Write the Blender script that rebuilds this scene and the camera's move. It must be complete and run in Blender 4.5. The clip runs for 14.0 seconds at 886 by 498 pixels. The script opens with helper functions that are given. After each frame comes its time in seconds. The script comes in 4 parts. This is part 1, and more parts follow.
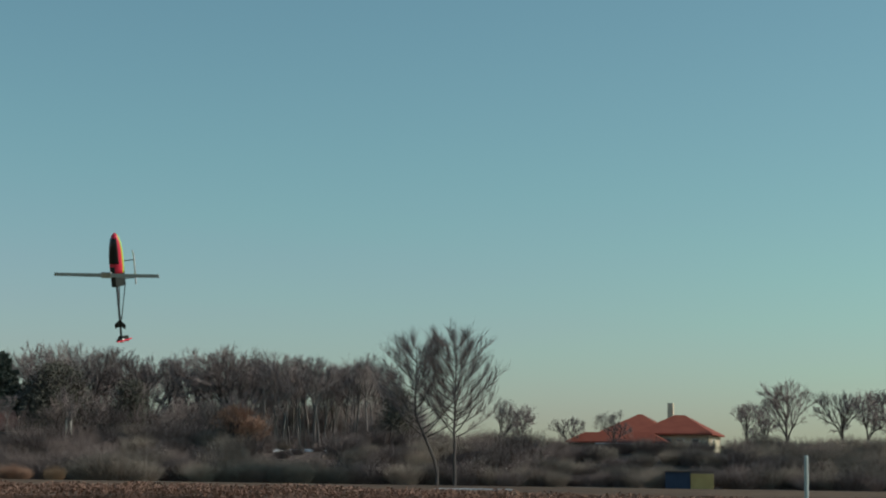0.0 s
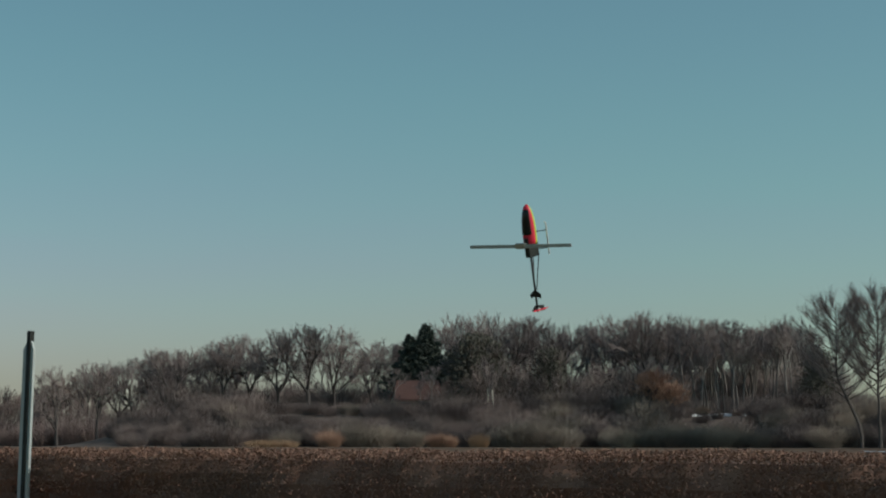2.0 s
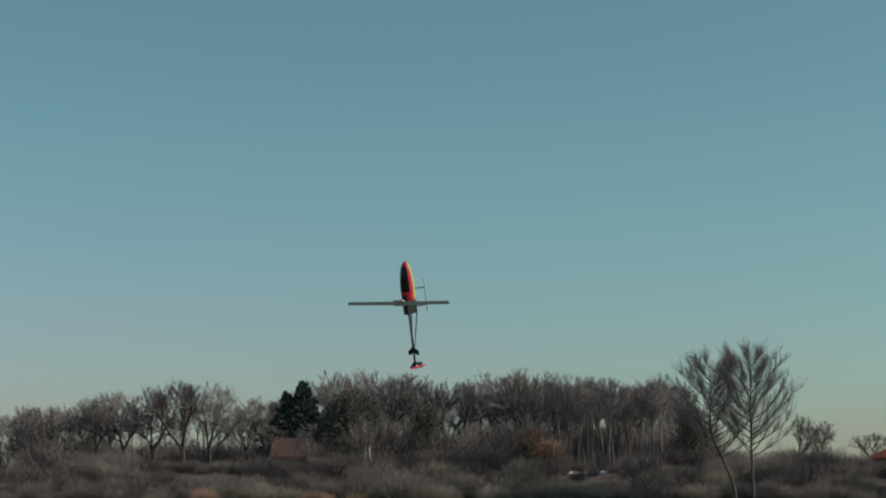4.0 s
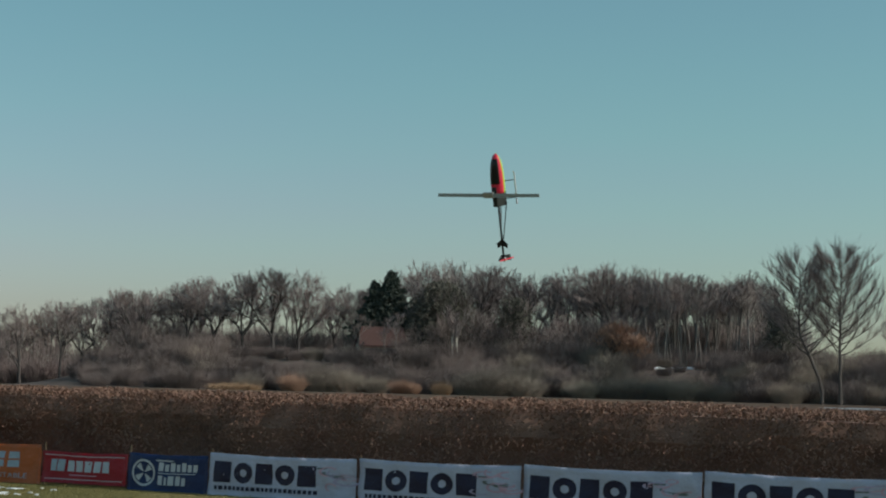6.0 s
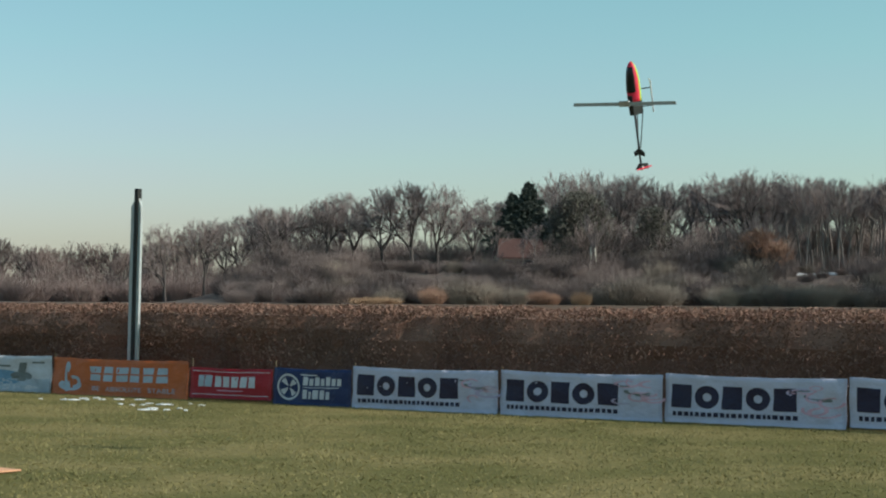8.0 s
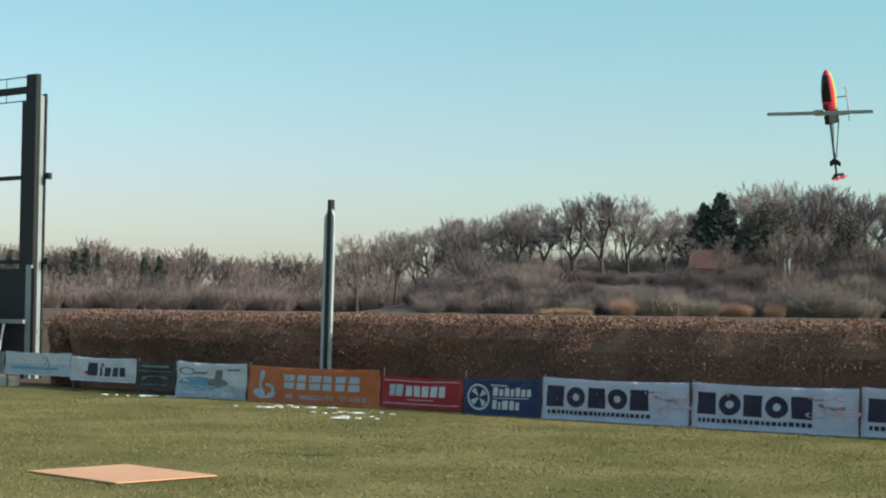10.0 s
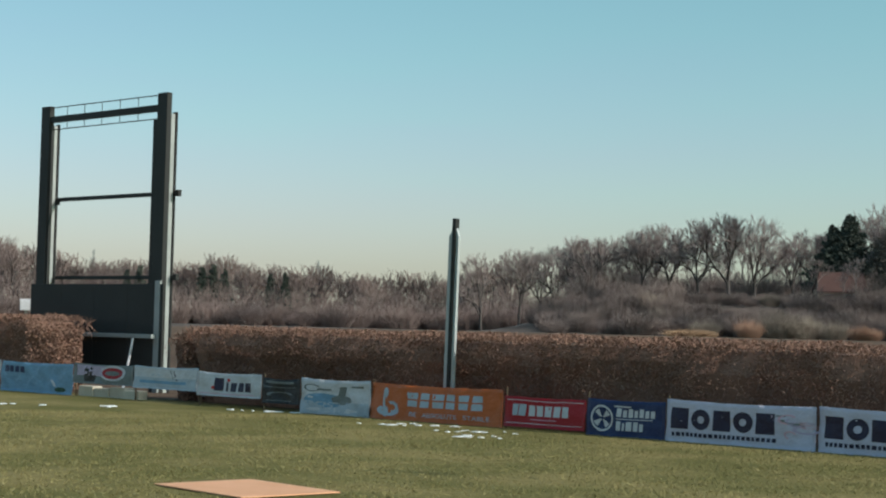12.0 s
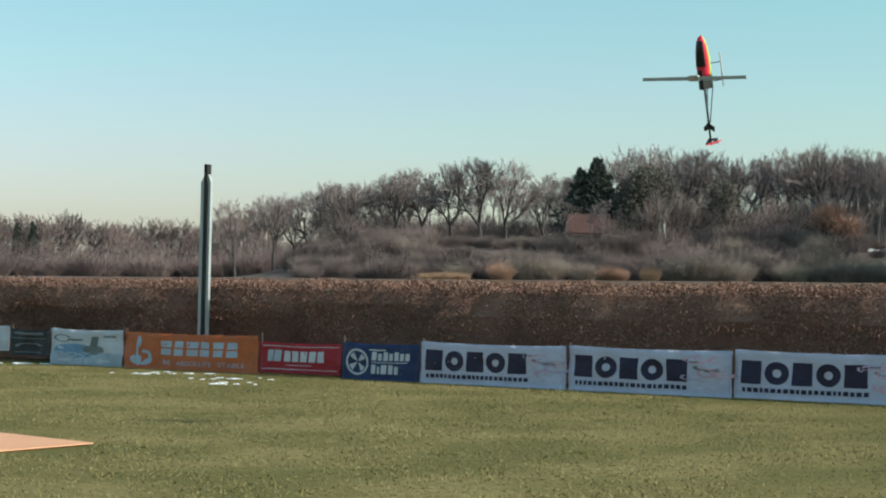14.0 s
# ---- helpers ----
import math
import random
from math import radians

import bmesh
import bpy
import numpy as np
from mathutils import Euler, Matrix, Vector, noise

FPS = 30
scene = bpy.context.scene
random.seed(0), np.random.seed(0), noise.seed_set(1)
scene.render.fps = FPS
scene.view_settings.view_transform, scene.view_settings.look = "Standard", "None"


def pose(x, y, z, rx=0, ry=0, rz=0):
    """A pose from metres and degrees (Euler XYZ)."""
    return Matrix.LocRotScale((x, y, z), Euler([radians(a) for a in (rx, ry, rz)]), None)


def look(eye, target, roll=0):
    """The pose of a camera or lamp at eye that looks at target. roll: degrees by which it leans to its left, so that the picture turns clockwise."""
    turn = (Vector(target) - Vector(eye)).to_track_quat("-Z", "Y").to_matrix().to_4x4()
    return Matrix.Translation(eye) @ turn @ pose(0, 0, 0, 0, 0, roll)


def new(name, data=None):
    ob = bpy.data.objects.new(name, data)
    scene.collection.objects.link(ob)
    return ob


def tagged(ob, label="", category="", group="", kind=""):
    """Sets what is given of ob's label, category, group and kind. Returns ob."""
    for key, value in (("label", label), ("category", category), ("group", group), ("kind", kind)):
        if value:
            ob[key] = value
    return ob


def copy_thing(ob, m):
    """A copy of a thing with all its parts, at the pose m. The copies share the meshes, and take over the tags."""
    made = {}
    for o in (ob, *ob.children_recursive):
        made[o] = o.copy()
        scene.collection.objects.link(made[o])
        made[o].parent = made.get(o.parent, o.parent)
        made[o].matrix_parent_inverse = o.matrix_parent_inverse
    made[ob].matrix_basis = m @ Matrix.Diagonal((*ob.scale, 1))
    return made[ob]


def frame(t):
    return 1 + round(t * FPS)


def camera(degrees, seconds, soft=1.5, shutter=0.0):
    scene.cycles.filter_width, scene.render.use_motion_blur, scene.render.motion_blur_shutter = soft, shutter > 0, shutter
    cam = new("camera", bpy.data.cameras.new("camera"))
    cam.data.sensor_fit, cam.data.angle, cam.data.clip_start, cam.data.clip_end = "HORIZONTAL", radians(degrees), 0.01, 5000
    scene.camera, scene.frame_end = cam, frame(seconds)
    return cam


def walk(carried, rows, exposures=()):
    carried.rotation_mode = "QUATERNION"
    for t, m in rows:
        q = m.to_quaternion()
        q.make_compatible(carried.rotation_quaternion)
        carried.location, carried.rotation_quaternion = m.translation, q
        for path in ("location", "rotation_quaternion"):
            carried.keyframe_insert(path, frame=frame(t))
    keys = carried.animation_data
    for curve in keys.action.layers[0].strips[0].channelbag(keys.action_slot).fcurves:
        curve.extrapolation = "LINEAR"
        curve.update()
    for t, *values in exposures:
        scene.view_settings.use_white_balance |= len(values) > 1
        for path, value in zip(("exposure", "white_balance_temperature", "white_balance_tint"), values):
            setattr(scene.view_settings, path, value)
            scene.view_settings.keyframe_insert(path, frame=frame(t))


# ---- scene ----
import functools

EYE = Vector((0.0, 0.0, 1.844))
cam = camera(28.33, 14.0, soft=2.1)


def toward(az, el, dist=1.0):
    """A way out from the eye: degrees right of north, degrees above the horizon."""
    a, e = radians(az), radians(el)
    return Vector((math.sin(a) * math.cos(e), math.cos(a) * math.cos(e), math.sin(e))) * dist


# seconds, azimuth, elevation, roll of a camera that turns on the spot
PATH = [
    (0.0, 14.281, 7.658, 0.821),
    (0.1, 12.274, 8.041, 0.898),
    (0.2, 8.559, 8.277, 0.945),
    (0.3, 6.493, 8.517, 1.033),
    (0.4, 2.498, 8.854, 1.231),
    (0.5, 0.252, 8.987, 1.335),
    (0.6, -2.437, 8.821, 1.540),
    (0.8, -5.949, 8.242, 1.486),
    (1.0, -7.56, 7.849, 1.252),
    (1.2, -7.35, 7.59, 1.2),
    (1.4, -5.633, 7.303, 1.120),
    (1.5, -4.914, 7.085, 1.074),
    (1.8, -1.79, 6.0, 0.62),
    (2.0, 0.832, 6.437, 0.111),
    (2.1, 1.924, 6.883, -0.021),
    (2.2, 3.735, 7.052, -0.196),
    (2.3, 4.33, 7.485, -0.311),
    (2.5, 4.717, 8.2, -0.509),
    (2.7, 3.958, 8.828, -0.765),
    (4.8, 5.248, 7.27, 0.342),
    (5.0, 4.573, 6.926, 0.989),
    (5.2, 3.559, 6.479, 1.368),
    (5.3, 3.137, 6.213, 1.558),
    (5.4, 2.513, 5.993, 1.765),
    (5.5, 2.324, 5.899, 1.827),
    (5.6, 2.155, 5.686, 1.746),
    (5.7, 2.095, 5.533, 1.667),
    (6.0, 1.929, 4.741, 1.447),
    (6.3, 3.04, 4.24, 1.1),
    (6.5, 4.233, 4.072, 0.966),
    (7.0, 3.142, 3.255, 0.765),
    (7.5, -0.299, 2.45, 0.800),
    (7.7, -1.36, 2.061, 0.623),
    (9.8, -7.381, 1.32, 0.552),
    (9.9, -7.963, 1.745, 0.634),
    (10.0, -8.72, 2.084, 0.742),
    (10.2, -10.14, 2.22, 0.80),
    (10.5, -11.435, 2.151, 0.880),
    (10.7, -11.074, 1.885, 0.894),
    (11.0, -10.785, 1.386, 0.917),
    (11.3, -10.047, 1.536, 0.991),
    (11.5, -9.321, 1.601, 1.025),
    (11.6, -9.162, 1.555, 1.009),
    (11.7, -9.69, 1.78, 1.07),
    (11.9, -11.611, 2.174, 1.104),
    (12.0, -12.795, 2.637, 1.457),
    (12.3, -13.86, 1.95, 1.72),
    (12.5, -13.362, 1.492, 1.515),
    (12.7, -12.76, 1.26, 1.515),
    (12.8, -11.608, 1.347, 1.567),
    (13.0, -9.565, 1.109, 1.388),
    (13.1, -8.772, 0.917, 1.265),
    (13.3, -7.86, 0.64, 0.93),
    (13.5, -6.4, 0.692, 0.810),
    (13.7, -5.359, 0.717, 0.656),
    (14.0, -4.735, 0.976, 0.465),
]
EXPOSURES = [(0.0, -0.25), (0.5, -0.53), (1.0, -0.7), (1.5, -0.7), (2.0, -0.43), (2.7, -0.38), (5.0, -0.42), (6.5, -0.05), (7.5, 0.18), (10.0, 0.5), (11.0, 0.22), (12.0, 0.26), (12.5, 0.17), (13.0, 0.3), (14.0, 0.52)]
walk(cam, [(t, look(EYE, EYE + toward(a, e), r)) for t, a, e, r in PATH], EXPOSURES)

# ---- world and sun ----
SUN_AZ, SUN_EL = 103.0, 33.0
world = bpy.data.worlds.new("world")
scene.world = world
world.use_nodes = True
wn, wl = world.node_tree.nodes, world.node_tree.links
wn.clear()
sky = wn.new("ShaderNodeTexSky")
sky.sky_type = "NISHITA"
sky.sun_disc = False
sky.sun_elevation, sky.sun_rotation = radians(SUN_EL), radians(SUN_AZ)
sky.air_density, sky.dust_density, sky.ozone_density = 1.0, 1.2, 1.5
bg = wn.new("ShaderNodeBackground")
bg.inputs["Strength"].default_value = 0.12
out = wn.new("ShaderNodeOutputWorld")
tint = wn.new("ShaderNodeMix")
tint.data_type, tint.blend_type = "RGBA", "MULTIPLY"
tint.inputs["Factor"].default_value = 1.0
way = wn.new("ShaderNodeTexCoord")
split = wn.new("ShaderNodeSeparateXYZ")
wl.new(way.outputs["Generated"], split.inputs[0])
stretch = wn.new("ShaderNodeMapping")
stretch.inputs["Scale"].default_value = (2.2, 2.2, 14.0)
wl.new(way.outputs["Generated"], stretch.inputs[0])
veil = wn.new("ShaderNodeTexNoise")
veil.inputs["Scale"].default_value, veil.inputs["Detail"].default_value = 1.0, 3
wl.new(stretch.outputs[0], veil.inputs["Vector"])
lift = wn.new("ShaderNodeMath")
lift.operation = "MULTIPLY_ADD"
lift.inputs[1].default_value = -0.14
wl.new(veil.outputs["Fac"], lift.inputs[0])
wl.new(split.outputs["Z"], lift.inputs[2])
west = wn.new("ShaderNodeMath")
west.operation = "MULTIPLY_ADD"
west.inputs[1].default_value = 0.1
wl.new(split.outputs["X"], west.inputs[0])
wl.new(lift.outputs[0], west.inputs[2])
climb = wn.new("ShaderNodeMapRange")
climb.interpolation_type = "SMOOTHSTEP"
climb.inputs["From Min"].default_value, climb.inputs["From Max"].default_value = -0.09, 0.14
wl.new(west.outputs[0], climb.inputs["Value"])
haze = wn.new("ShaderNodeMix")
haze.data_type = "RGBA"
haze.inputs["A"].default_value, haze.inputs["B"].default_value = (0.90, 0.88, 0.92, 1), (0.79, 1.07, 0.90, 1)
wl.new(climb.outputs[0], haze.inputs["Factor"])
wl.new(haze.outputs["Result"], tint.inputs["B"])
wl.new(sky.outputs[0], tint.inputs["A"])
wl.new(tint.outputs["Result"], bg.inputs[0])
wl.new(bg.outputs[0], out.inputs[0])
sun = new("sun", bpy.data.lights.new("sun", "SUN"))
sun.data.energy, sun.data.angle, sun.data.color = 3.0, radians(0.5), (1.0, 0.94, 0.86)
sun.matrix_world = look(toward(SUN_AZ, SUN_EL, 50), (0, 0, 0))


# ---- materials ----
def material(name, dark, light, rough=0.9, scale=3.0, fine=40.0, bump=0.3, spread=0.25, metal=0.0, spec=0.3, depth=0.01):
    """Two colours mixed by coarse and fine noise, varied from object to object and island to island."""
    m = bpy.data.materials.new(name)
    m.use_nodes = True
    n, l = m.node_tree.nodes, m.node_tree.links
    b = n["Principled BSDF"]
    b.inputs["Roughness"].default_value, b.inputs["Metallic"].default_value = rough, metal
    b.inputs["Specular IOR Level"].default_value = spec
    geo, info = n.new("ShaderNodeNewGeometry"), n.new("ShaderNodeObjectInfo")
    a, c = n.new("ShaderNodeTexNoise"), n.new("ShaderNodeTexNoise")
    for tex, s in ((a, scale), (c, fine)):
        tex.inputs["Scale"].default_value, tex.inputs["Detail"].default_value = s, 5
        l.new(geo.outputs["Position"], tex.inputs["Vector"])
    add = n.new("ShaderNodeMath")
    add.operation = "MULTIPLY_ADD"
    l.new(c.outputs["Fac"], add.inputs[0])
    add.inputs[1].default_value = 0.5
    l.new(a.outputs["Fac"], add.inputs[2])
    var = n.new("ShaderNodeMath")
    var.operation = "MULTIPLY_ADD"
    l.new(geo.outputs["Random Per Island"], var.inputs[0])
    var.inputs[1].default_value = spread
    l.new(add.outputs[0], var.inputs[2])
    var2 = n.new("ShaderNodeMath")
    var2.operation = "MULTIPLY_ADD"
    l.new(info.outputs["Random"], var2.inputs[0])
    var2.inputs[1].default_value = spread
    l.new(var.outputs[0], var2.inputs[2])
    ramp = n.new("ShaderNodeMapRange")
    ramp.inputs["From Min"].default_value = 0.45
    ramp.inputs["From Max"].default_value = 1.05 + 2 * spread
    l.new(var2.outputs[0], ramp.inputs["Value"])
    mix = n.new("ShaderNodeMix")
    mix.data_type = "RGBA"
    mix.inputs["A"].default_value, mix.inputs["B"].default_value = (*dark, 1), (*light, 1)
    l.new(ramp.outputs[0], mix.inputs["Factor"])
    l.new(mix.outputs["Result"], b.inputs["Base Color"])
    if bump:
        bm_ = n.new("ShaderNodeBump")
        bm_.inputs["Strength"].default_value, bm_.inputs["Distance"].default_value = bump, depth
        l.new(c.outputs["Fac"], bm_.inputs["Height"])
        l.new(bm_.outputs[0], b.inputs["Normal"])
    return m


BARK = material("bark", (0.055, 0.047, 0.045), (0.15, 0.127, 0.118), scale=0.6, fine=6, bump=0)
# Paler bark copy: sunlight on the slender trunks is put into the colour.
LIT_WOODBARK = material("lit_grey_bark", (0.12, 0.104, 0.097), (0.33, 0.285, 0.26), scale=0.6, fine=6, bump=0)
# Twig, needle and ivy tones below are raised to stand in for aerial haze.
TWIG = material("twigs", (0.16, 0.127, 0.12), (0.36, 0.29, 0.275), scale=0.4, fine=5, bump=0)
BIRCH = material("birch_bark", (0.35, 0.30, 0.24), (0.75, 0.68, 0.58), scale=1.5, fine=9, bump=0)
NEEDLE = material("needles", (0.046, 0.056, 0.047), (0.1, 0.115, 0.094), scale=0.6, fine=6, bump=0)
IVY = material("ivy", (0.08, 0.074, 0.06), (0.175, 0.158, 0.128), scale=0.6, fine=6, bump=0)
SCRUB = material("scrub_twigs", (0.122, 0.095, 0.088), (0.27, 0.208, 0.192), scale=0.25, fine=3, bump=0)
WILLOW = material("willow_twigs", (0.185, 0.15, 0.126), (0.37, 0.3, 0.247), scale=0.3, fine=3, bump=0)
RUST = material("rust_twigs", (0.24, 0.142, 0.105), (0.44, 0.268, 0.19), scale=0.3, fine=3, bump=0)
HAZELTWIG = material("hazel_twigs", (0.2, 0.158, 0.148), (0.4, 0.325, 0.3), scale=0.25, fine=3, bump=0)
# Own twig tone for the far wood, with distance haze mixed into it.
HAZED_FARTWIG = material("hazed_far_twigs", (0.145, 0.105, 0.096), (0.28, 0.208, 0.19), scale=0.12, fine=2, bump=0)
REED = material("dry_reed", (0.27, 0.17, 0.105), (0.48, 0.32, 0.21), scale=0.3, fine=3, bump=0)
HEDGE_LEAF = material("dead_beech_leaves", (0.175, 0.1, 0.075), (0.37, 0.215, 0.16), scale=0.9, fine=6, bump=0, spread=0.3)
HEDGE_CORE = material("hedge_twigs", (0.21, 0.122, 0.09), (0.4, 0.235, 0.175), scale=2, fine=20, bump=0.4)
STEEL_BLACK = material("black_paint", (0.014, 0.015, 0.015), (0.032, 0.033, 0.032), rough=0.6, scale=1.0, fine=14, bump=0.05)
STEEL_GREY = material("galvanised_steel", (0.25, 0.27, 0.27), (0.46, 0.48, 0.47), rough=0.5, metal=0.3, scale=1.2, fine=20, bump=0.05)


# ---- mesh helpers ----
class Shape:
    """Vertices and faces that grow together into one mesh."""

    def __init__(self):
        self.v, self.f = [], []

    def face(self, *pts):
        k = len(self.v)
        self.v += [tuple(p) for p in pts]
        self.f.append(tuple(range(k, k + len(pts))))

    def box(self, x0, y0, z0, x1, y1, z1, m=None):
        k = len(self.v)
        c = [Vector((x, y, z)) for x in (x0, x1) for y in (y0, y1) for z in (z0, z1)]
        self.v += [tuple(m @ p if m else p) for p in c]
        self.f += [tuple(k + i for i in q) for q in ((0, 1, 3, 2), (4, 6, 7, 5), (0, 4, 5, 1), (2, 3, 7, 6), (0, 2, 6, 4), (1, 5, 7, 3))]

    def tube(self, pts, radii, n=5, cap=True):
        """A tapered tube along pts; a radius of 0 at the end closes it in a point."""
        k0, prev = len(self.v), None
        ref = None
        for i, p in enumerate(pts):
            d = (pts[min(i + 1, len(pts) - 1)] - pts[max(i - 1, 0)]).normalized()
            if ref is None:
                ref = d.orthogonal().normalized()
            ref = (ref - d * ref.dot(d)).normalized()
            side = d.cross(ref)
            k = len(self.v)
            if radii[i] <= 0:
                self.v.append(tuple(p))
                self.f += [(prev + j, prev + (j + 1) % n, k) for j in range(n)]
                return
            for j in range(n):
                a = 2 * math.pi * j / n
                self.v.append(tuple(p + (ref * math.cos(a) + side * math.sin(a)) * radii[i]))
            if prev is not None:
                self.f += [(prev + j, prev + (j + 1) % n, k + (j + 1) % n, k + j) for j in range(n)]
            prev = k
        if cap:
            self.f.append(tuple(prev + j for j in range(n)))
            self.f.append(tuple(k0 + j for j in reversed(range(n))))

    def mesh(self, name, mat, smooth=False):
        me = bpy.data.meshes.new(name)
        me.from_pydata(self.v, [], self.f)
        me.materials.append(mat)
        if smooth:
            me.polygons.foreach_set("use_smooth", [True] * len(me.polygons))
        me.update()
        return me


def part(name, shape, mat, parent=None, label="", smooth=False):
    ob = new(name, shape.mesh(name, mat, smooth))
    if parent:
        ob.parent = parent
    if label:
        ob["label"] = label
    return ob


def bevelled(ob, width):
    mod = ob.modifiers.new("bevel", "BEVEL")
    mod.width, mod.segments, mod.limit_method = width, 2, "ANGLE"
    return ob


def thing(name, label, category, group="", m=None):
    ob = tagged(new(name), label, category, group)
    if m:
        ob.matrix_world = m
    return ob


def smooth(x, a, b):
    t = min(1.0, max(0.0, (x - a) / (b - a)))
    return t * t * (3 - 2 * t)


# ---- the ground ----
FENCE_AT, FENCE_WAY = Vector((-2.96, 31.10, 0.0)), Vector((0.859, -0.512, 0.0))
FENCE_BACK = Vector((0.512, 0.859, 0.0))


def beyond(x, y):
    """How far a place lies behind the banners."""
    return (x - FENCE_AT.x) * FENCE_BACK.x + (y - FENCE_AT.y) * FENCE_BACK.y


def height(x, y):
    d, az = math.hypot(x, y), math.degrees(math.atan2(x, y))
    b = beyond(x, y)
    z = 1.78 * smooth(b, 12, 130) + 0.06 * noise.noise((x * 0.03, y * 0.03, 0)) * smooth(b, 20, 60)
    ridge = smooth(az, -12, -6) * (1 - smooth(az, 60, 90))
    z += (4.6 + 0.5 * noise.noise((az * 0.15, 3, 0))) * ridge * smooth(d, 208, 232)
    return z


def on_ground(az, d):
    p = toward(az, 0, d)
    return Vector((p.x, p.y, height(p.x, p.y)))


def make_ground():
    s = Shape()
    azs = [-180 + 5 * i for i in range(29)] + [-35 + 0.5 * i for i in range(141)] + [40 + 5 * i for i in range(28)]
    ds = [0.6, 1.5, 3, 5, 8, 11, 14] + [16 + 1.0 * i for i in range(45)] + [62 + 6 * i for i in range(24)]
    ds += [206 + 3 * i for i in range(14)] + [255, 275, 300, 340, 400, 500, 700, 1000, 1500, 2500, 4000]
    s.v.append((0, 0, 0))
    for d in ds:
        for a in azs:
            p = toward(a, 0, d)
            s.v.append((p.x, p.y, height(p.x, p.y)))
    n = len(azs)
    for j in range(n):
        s.f.append((0, 1 + (j + 1) % n, 1 + j))
    for i in range(len(ds) - 1):
        for j in range(n):
            a, b = 1 + i * n + j, 1 + i * n + (j + 1) % n
            s.f.append((a, b, b + n, a + n))
    m = bpy.data.materials.new("grass_and_field")
    m.use_nodes = True
    nd, l = m.node_tree.nodes, m.node_tree.links
    b = nd["Principled BSDF"]
    b.inputs["Roughness"].default_value, b.inputs["Specular IOR Level"].default_value = 0.95, 0.1
    geo = nd.new("ShaderNodeNewGeometry")
    dot = nd.new("ShaderNodeVectorMath")
    dot.operation = "DOT_PRODUCT"
    dot.inputs[1].default_value = FENCE_BACK
    l.new(geo.outputs["Position"], dot.inputs[0])
    step = nd.new("ShaderNodeMapRange")
    step.inputs["From Min"].default_value = FENCE_AT.dot(FENCE_BACK) + 0.3
    step.inputs["From Max"].default_value = FENCE_AT.dot(FENCE_BACK) + 1.2
    l.new(dot.outputs["Value"], step.inputs["Value"])

    def blotch(scale, c0, c1, lo=0.35, hi=0.65, detail=6):
        t = nd.new("ShaderNodeTexNoise")
        t.inputs["Scale"].default_value, t.inputs["Detail"].default_value = scale, detail
        l.new(geo.outputs["Position"], t.inputs["Vector"])
        r = nd.new("ShaderNodeMapRange")
        r.inputs["From Min"].default_value, r.inputs["From Max"].default_value = lo, hi
        l.new(t.outputs["Fac"], r.inputs["Value"])
        x = nd.new("ShaderNodeMix")
        x.data_type = "RGBA"
        for key, c in (("A", c0), ("B", c1)):
            if isinstance(c, tuple):
                x.inputs[key].default_value = (*c, 1)
            else:
                l.new(c, x.inputs[key])
        l.new(r.outputs[0], x.inputs["Factor"])
        return x.outputs["Result"]

    fine = blotch(22, (0.102, 0.093, 0.029), (0.168, 0.15, 0.053))
    dry = blotch(9, (0.172, 0.142, 0.054), (0.262, 0.208, 0.087))
    lawn = blotch(0.45, fine, dry, 0.42, 0.62)
    field = blotch(0.02, blotch(0.5, (0.075, 0.048, 0.036), (0.125, 0.083, 0.06)), blotch(0.4, (0.11, 0.072, 0.05), (0.17, 0.115, 0.08)), 0.4, 0.6)
    litter = blotch(0.3, (0.085, 0.068, 0.061), (0.15, 0.12, 0.106))
    far = nd.new("ShaderNodeVectorMath")
    far.operation = "LENGTH"
    l.new(geo.outputs["Position"], far.inputs[0])
    rim = nd.new("ShaderNodeMapRange")
    rim.inputs["From Min"].default_value, rim.inputs["From Max"].default_value = 201.0, 207.0
    l.new(far.outputs["Value"], rim.inputs["Value"])
    bank = nd.new("ShaderNodeMix")
    bank.data_type = "RGBA"
    l.new(rim.outputs[0], bank.inputs["Factor"])
    l.new(field, bank.inputs["A"])
    l.new(litter, bank.inputs["B"])
    mix = nd.new("ShaderNodeMix")
    mix.data_type = "RGBA"
    l.new(step.outputs[0], mix.inputs["Factor"])
    l.new(lawn, mix.inputs["A"])
    l.new(bank.outputs["Result"], mix.inputs["B"])
    l.new(mix.outputs["Result"], b.inputs["Base Color"])
    t = nd.new("ShaderNodeTexNoise")
    t.inputs["Scale"].default_value, t.inputs["Detail"].default_value = 14, 6
    l.new(geo.outputs["Position"], t.inputs["Vector"])
    bp = nd.new("ShaderNodeBump")
    bp.inputs["Strength"].default_value, bp.inputs["Distance"].default_value = 0.6, 0.04
    l.new(t.outputs["Fac"], bp.inputs["Height"])
    l.new(bp.outputs[0], b.inputs["Normal"])
    g = part("ground", s, m, smooth=True)
    tagged(g, "short patchy grass turning into a dry brown field", "ground", kind="structure")


make_ground()


# ---- trees ----
def bent(p, way, length, wobble, rng, n=4, up=0.0):
    pts, d = [p.copy()], way.normalized()
    for _ in range(n):
        d = (d + Vector((rng.gauss(0, wobble), rng.gauss(0, wobble), rng.gauss(0, wobble) + up))).normalized()
        pts.append(pts[-1] + d * (length / n))
    return pts


def along(pts, t):
    i = min(int(t * (len(pts) - 1)), len(pts) - 2)
    k = t * (len(pts) - 1) - i
    return pts[i].lerp(pts[i + 1], k), (pts[i + 1] - pts[i]).normalized()


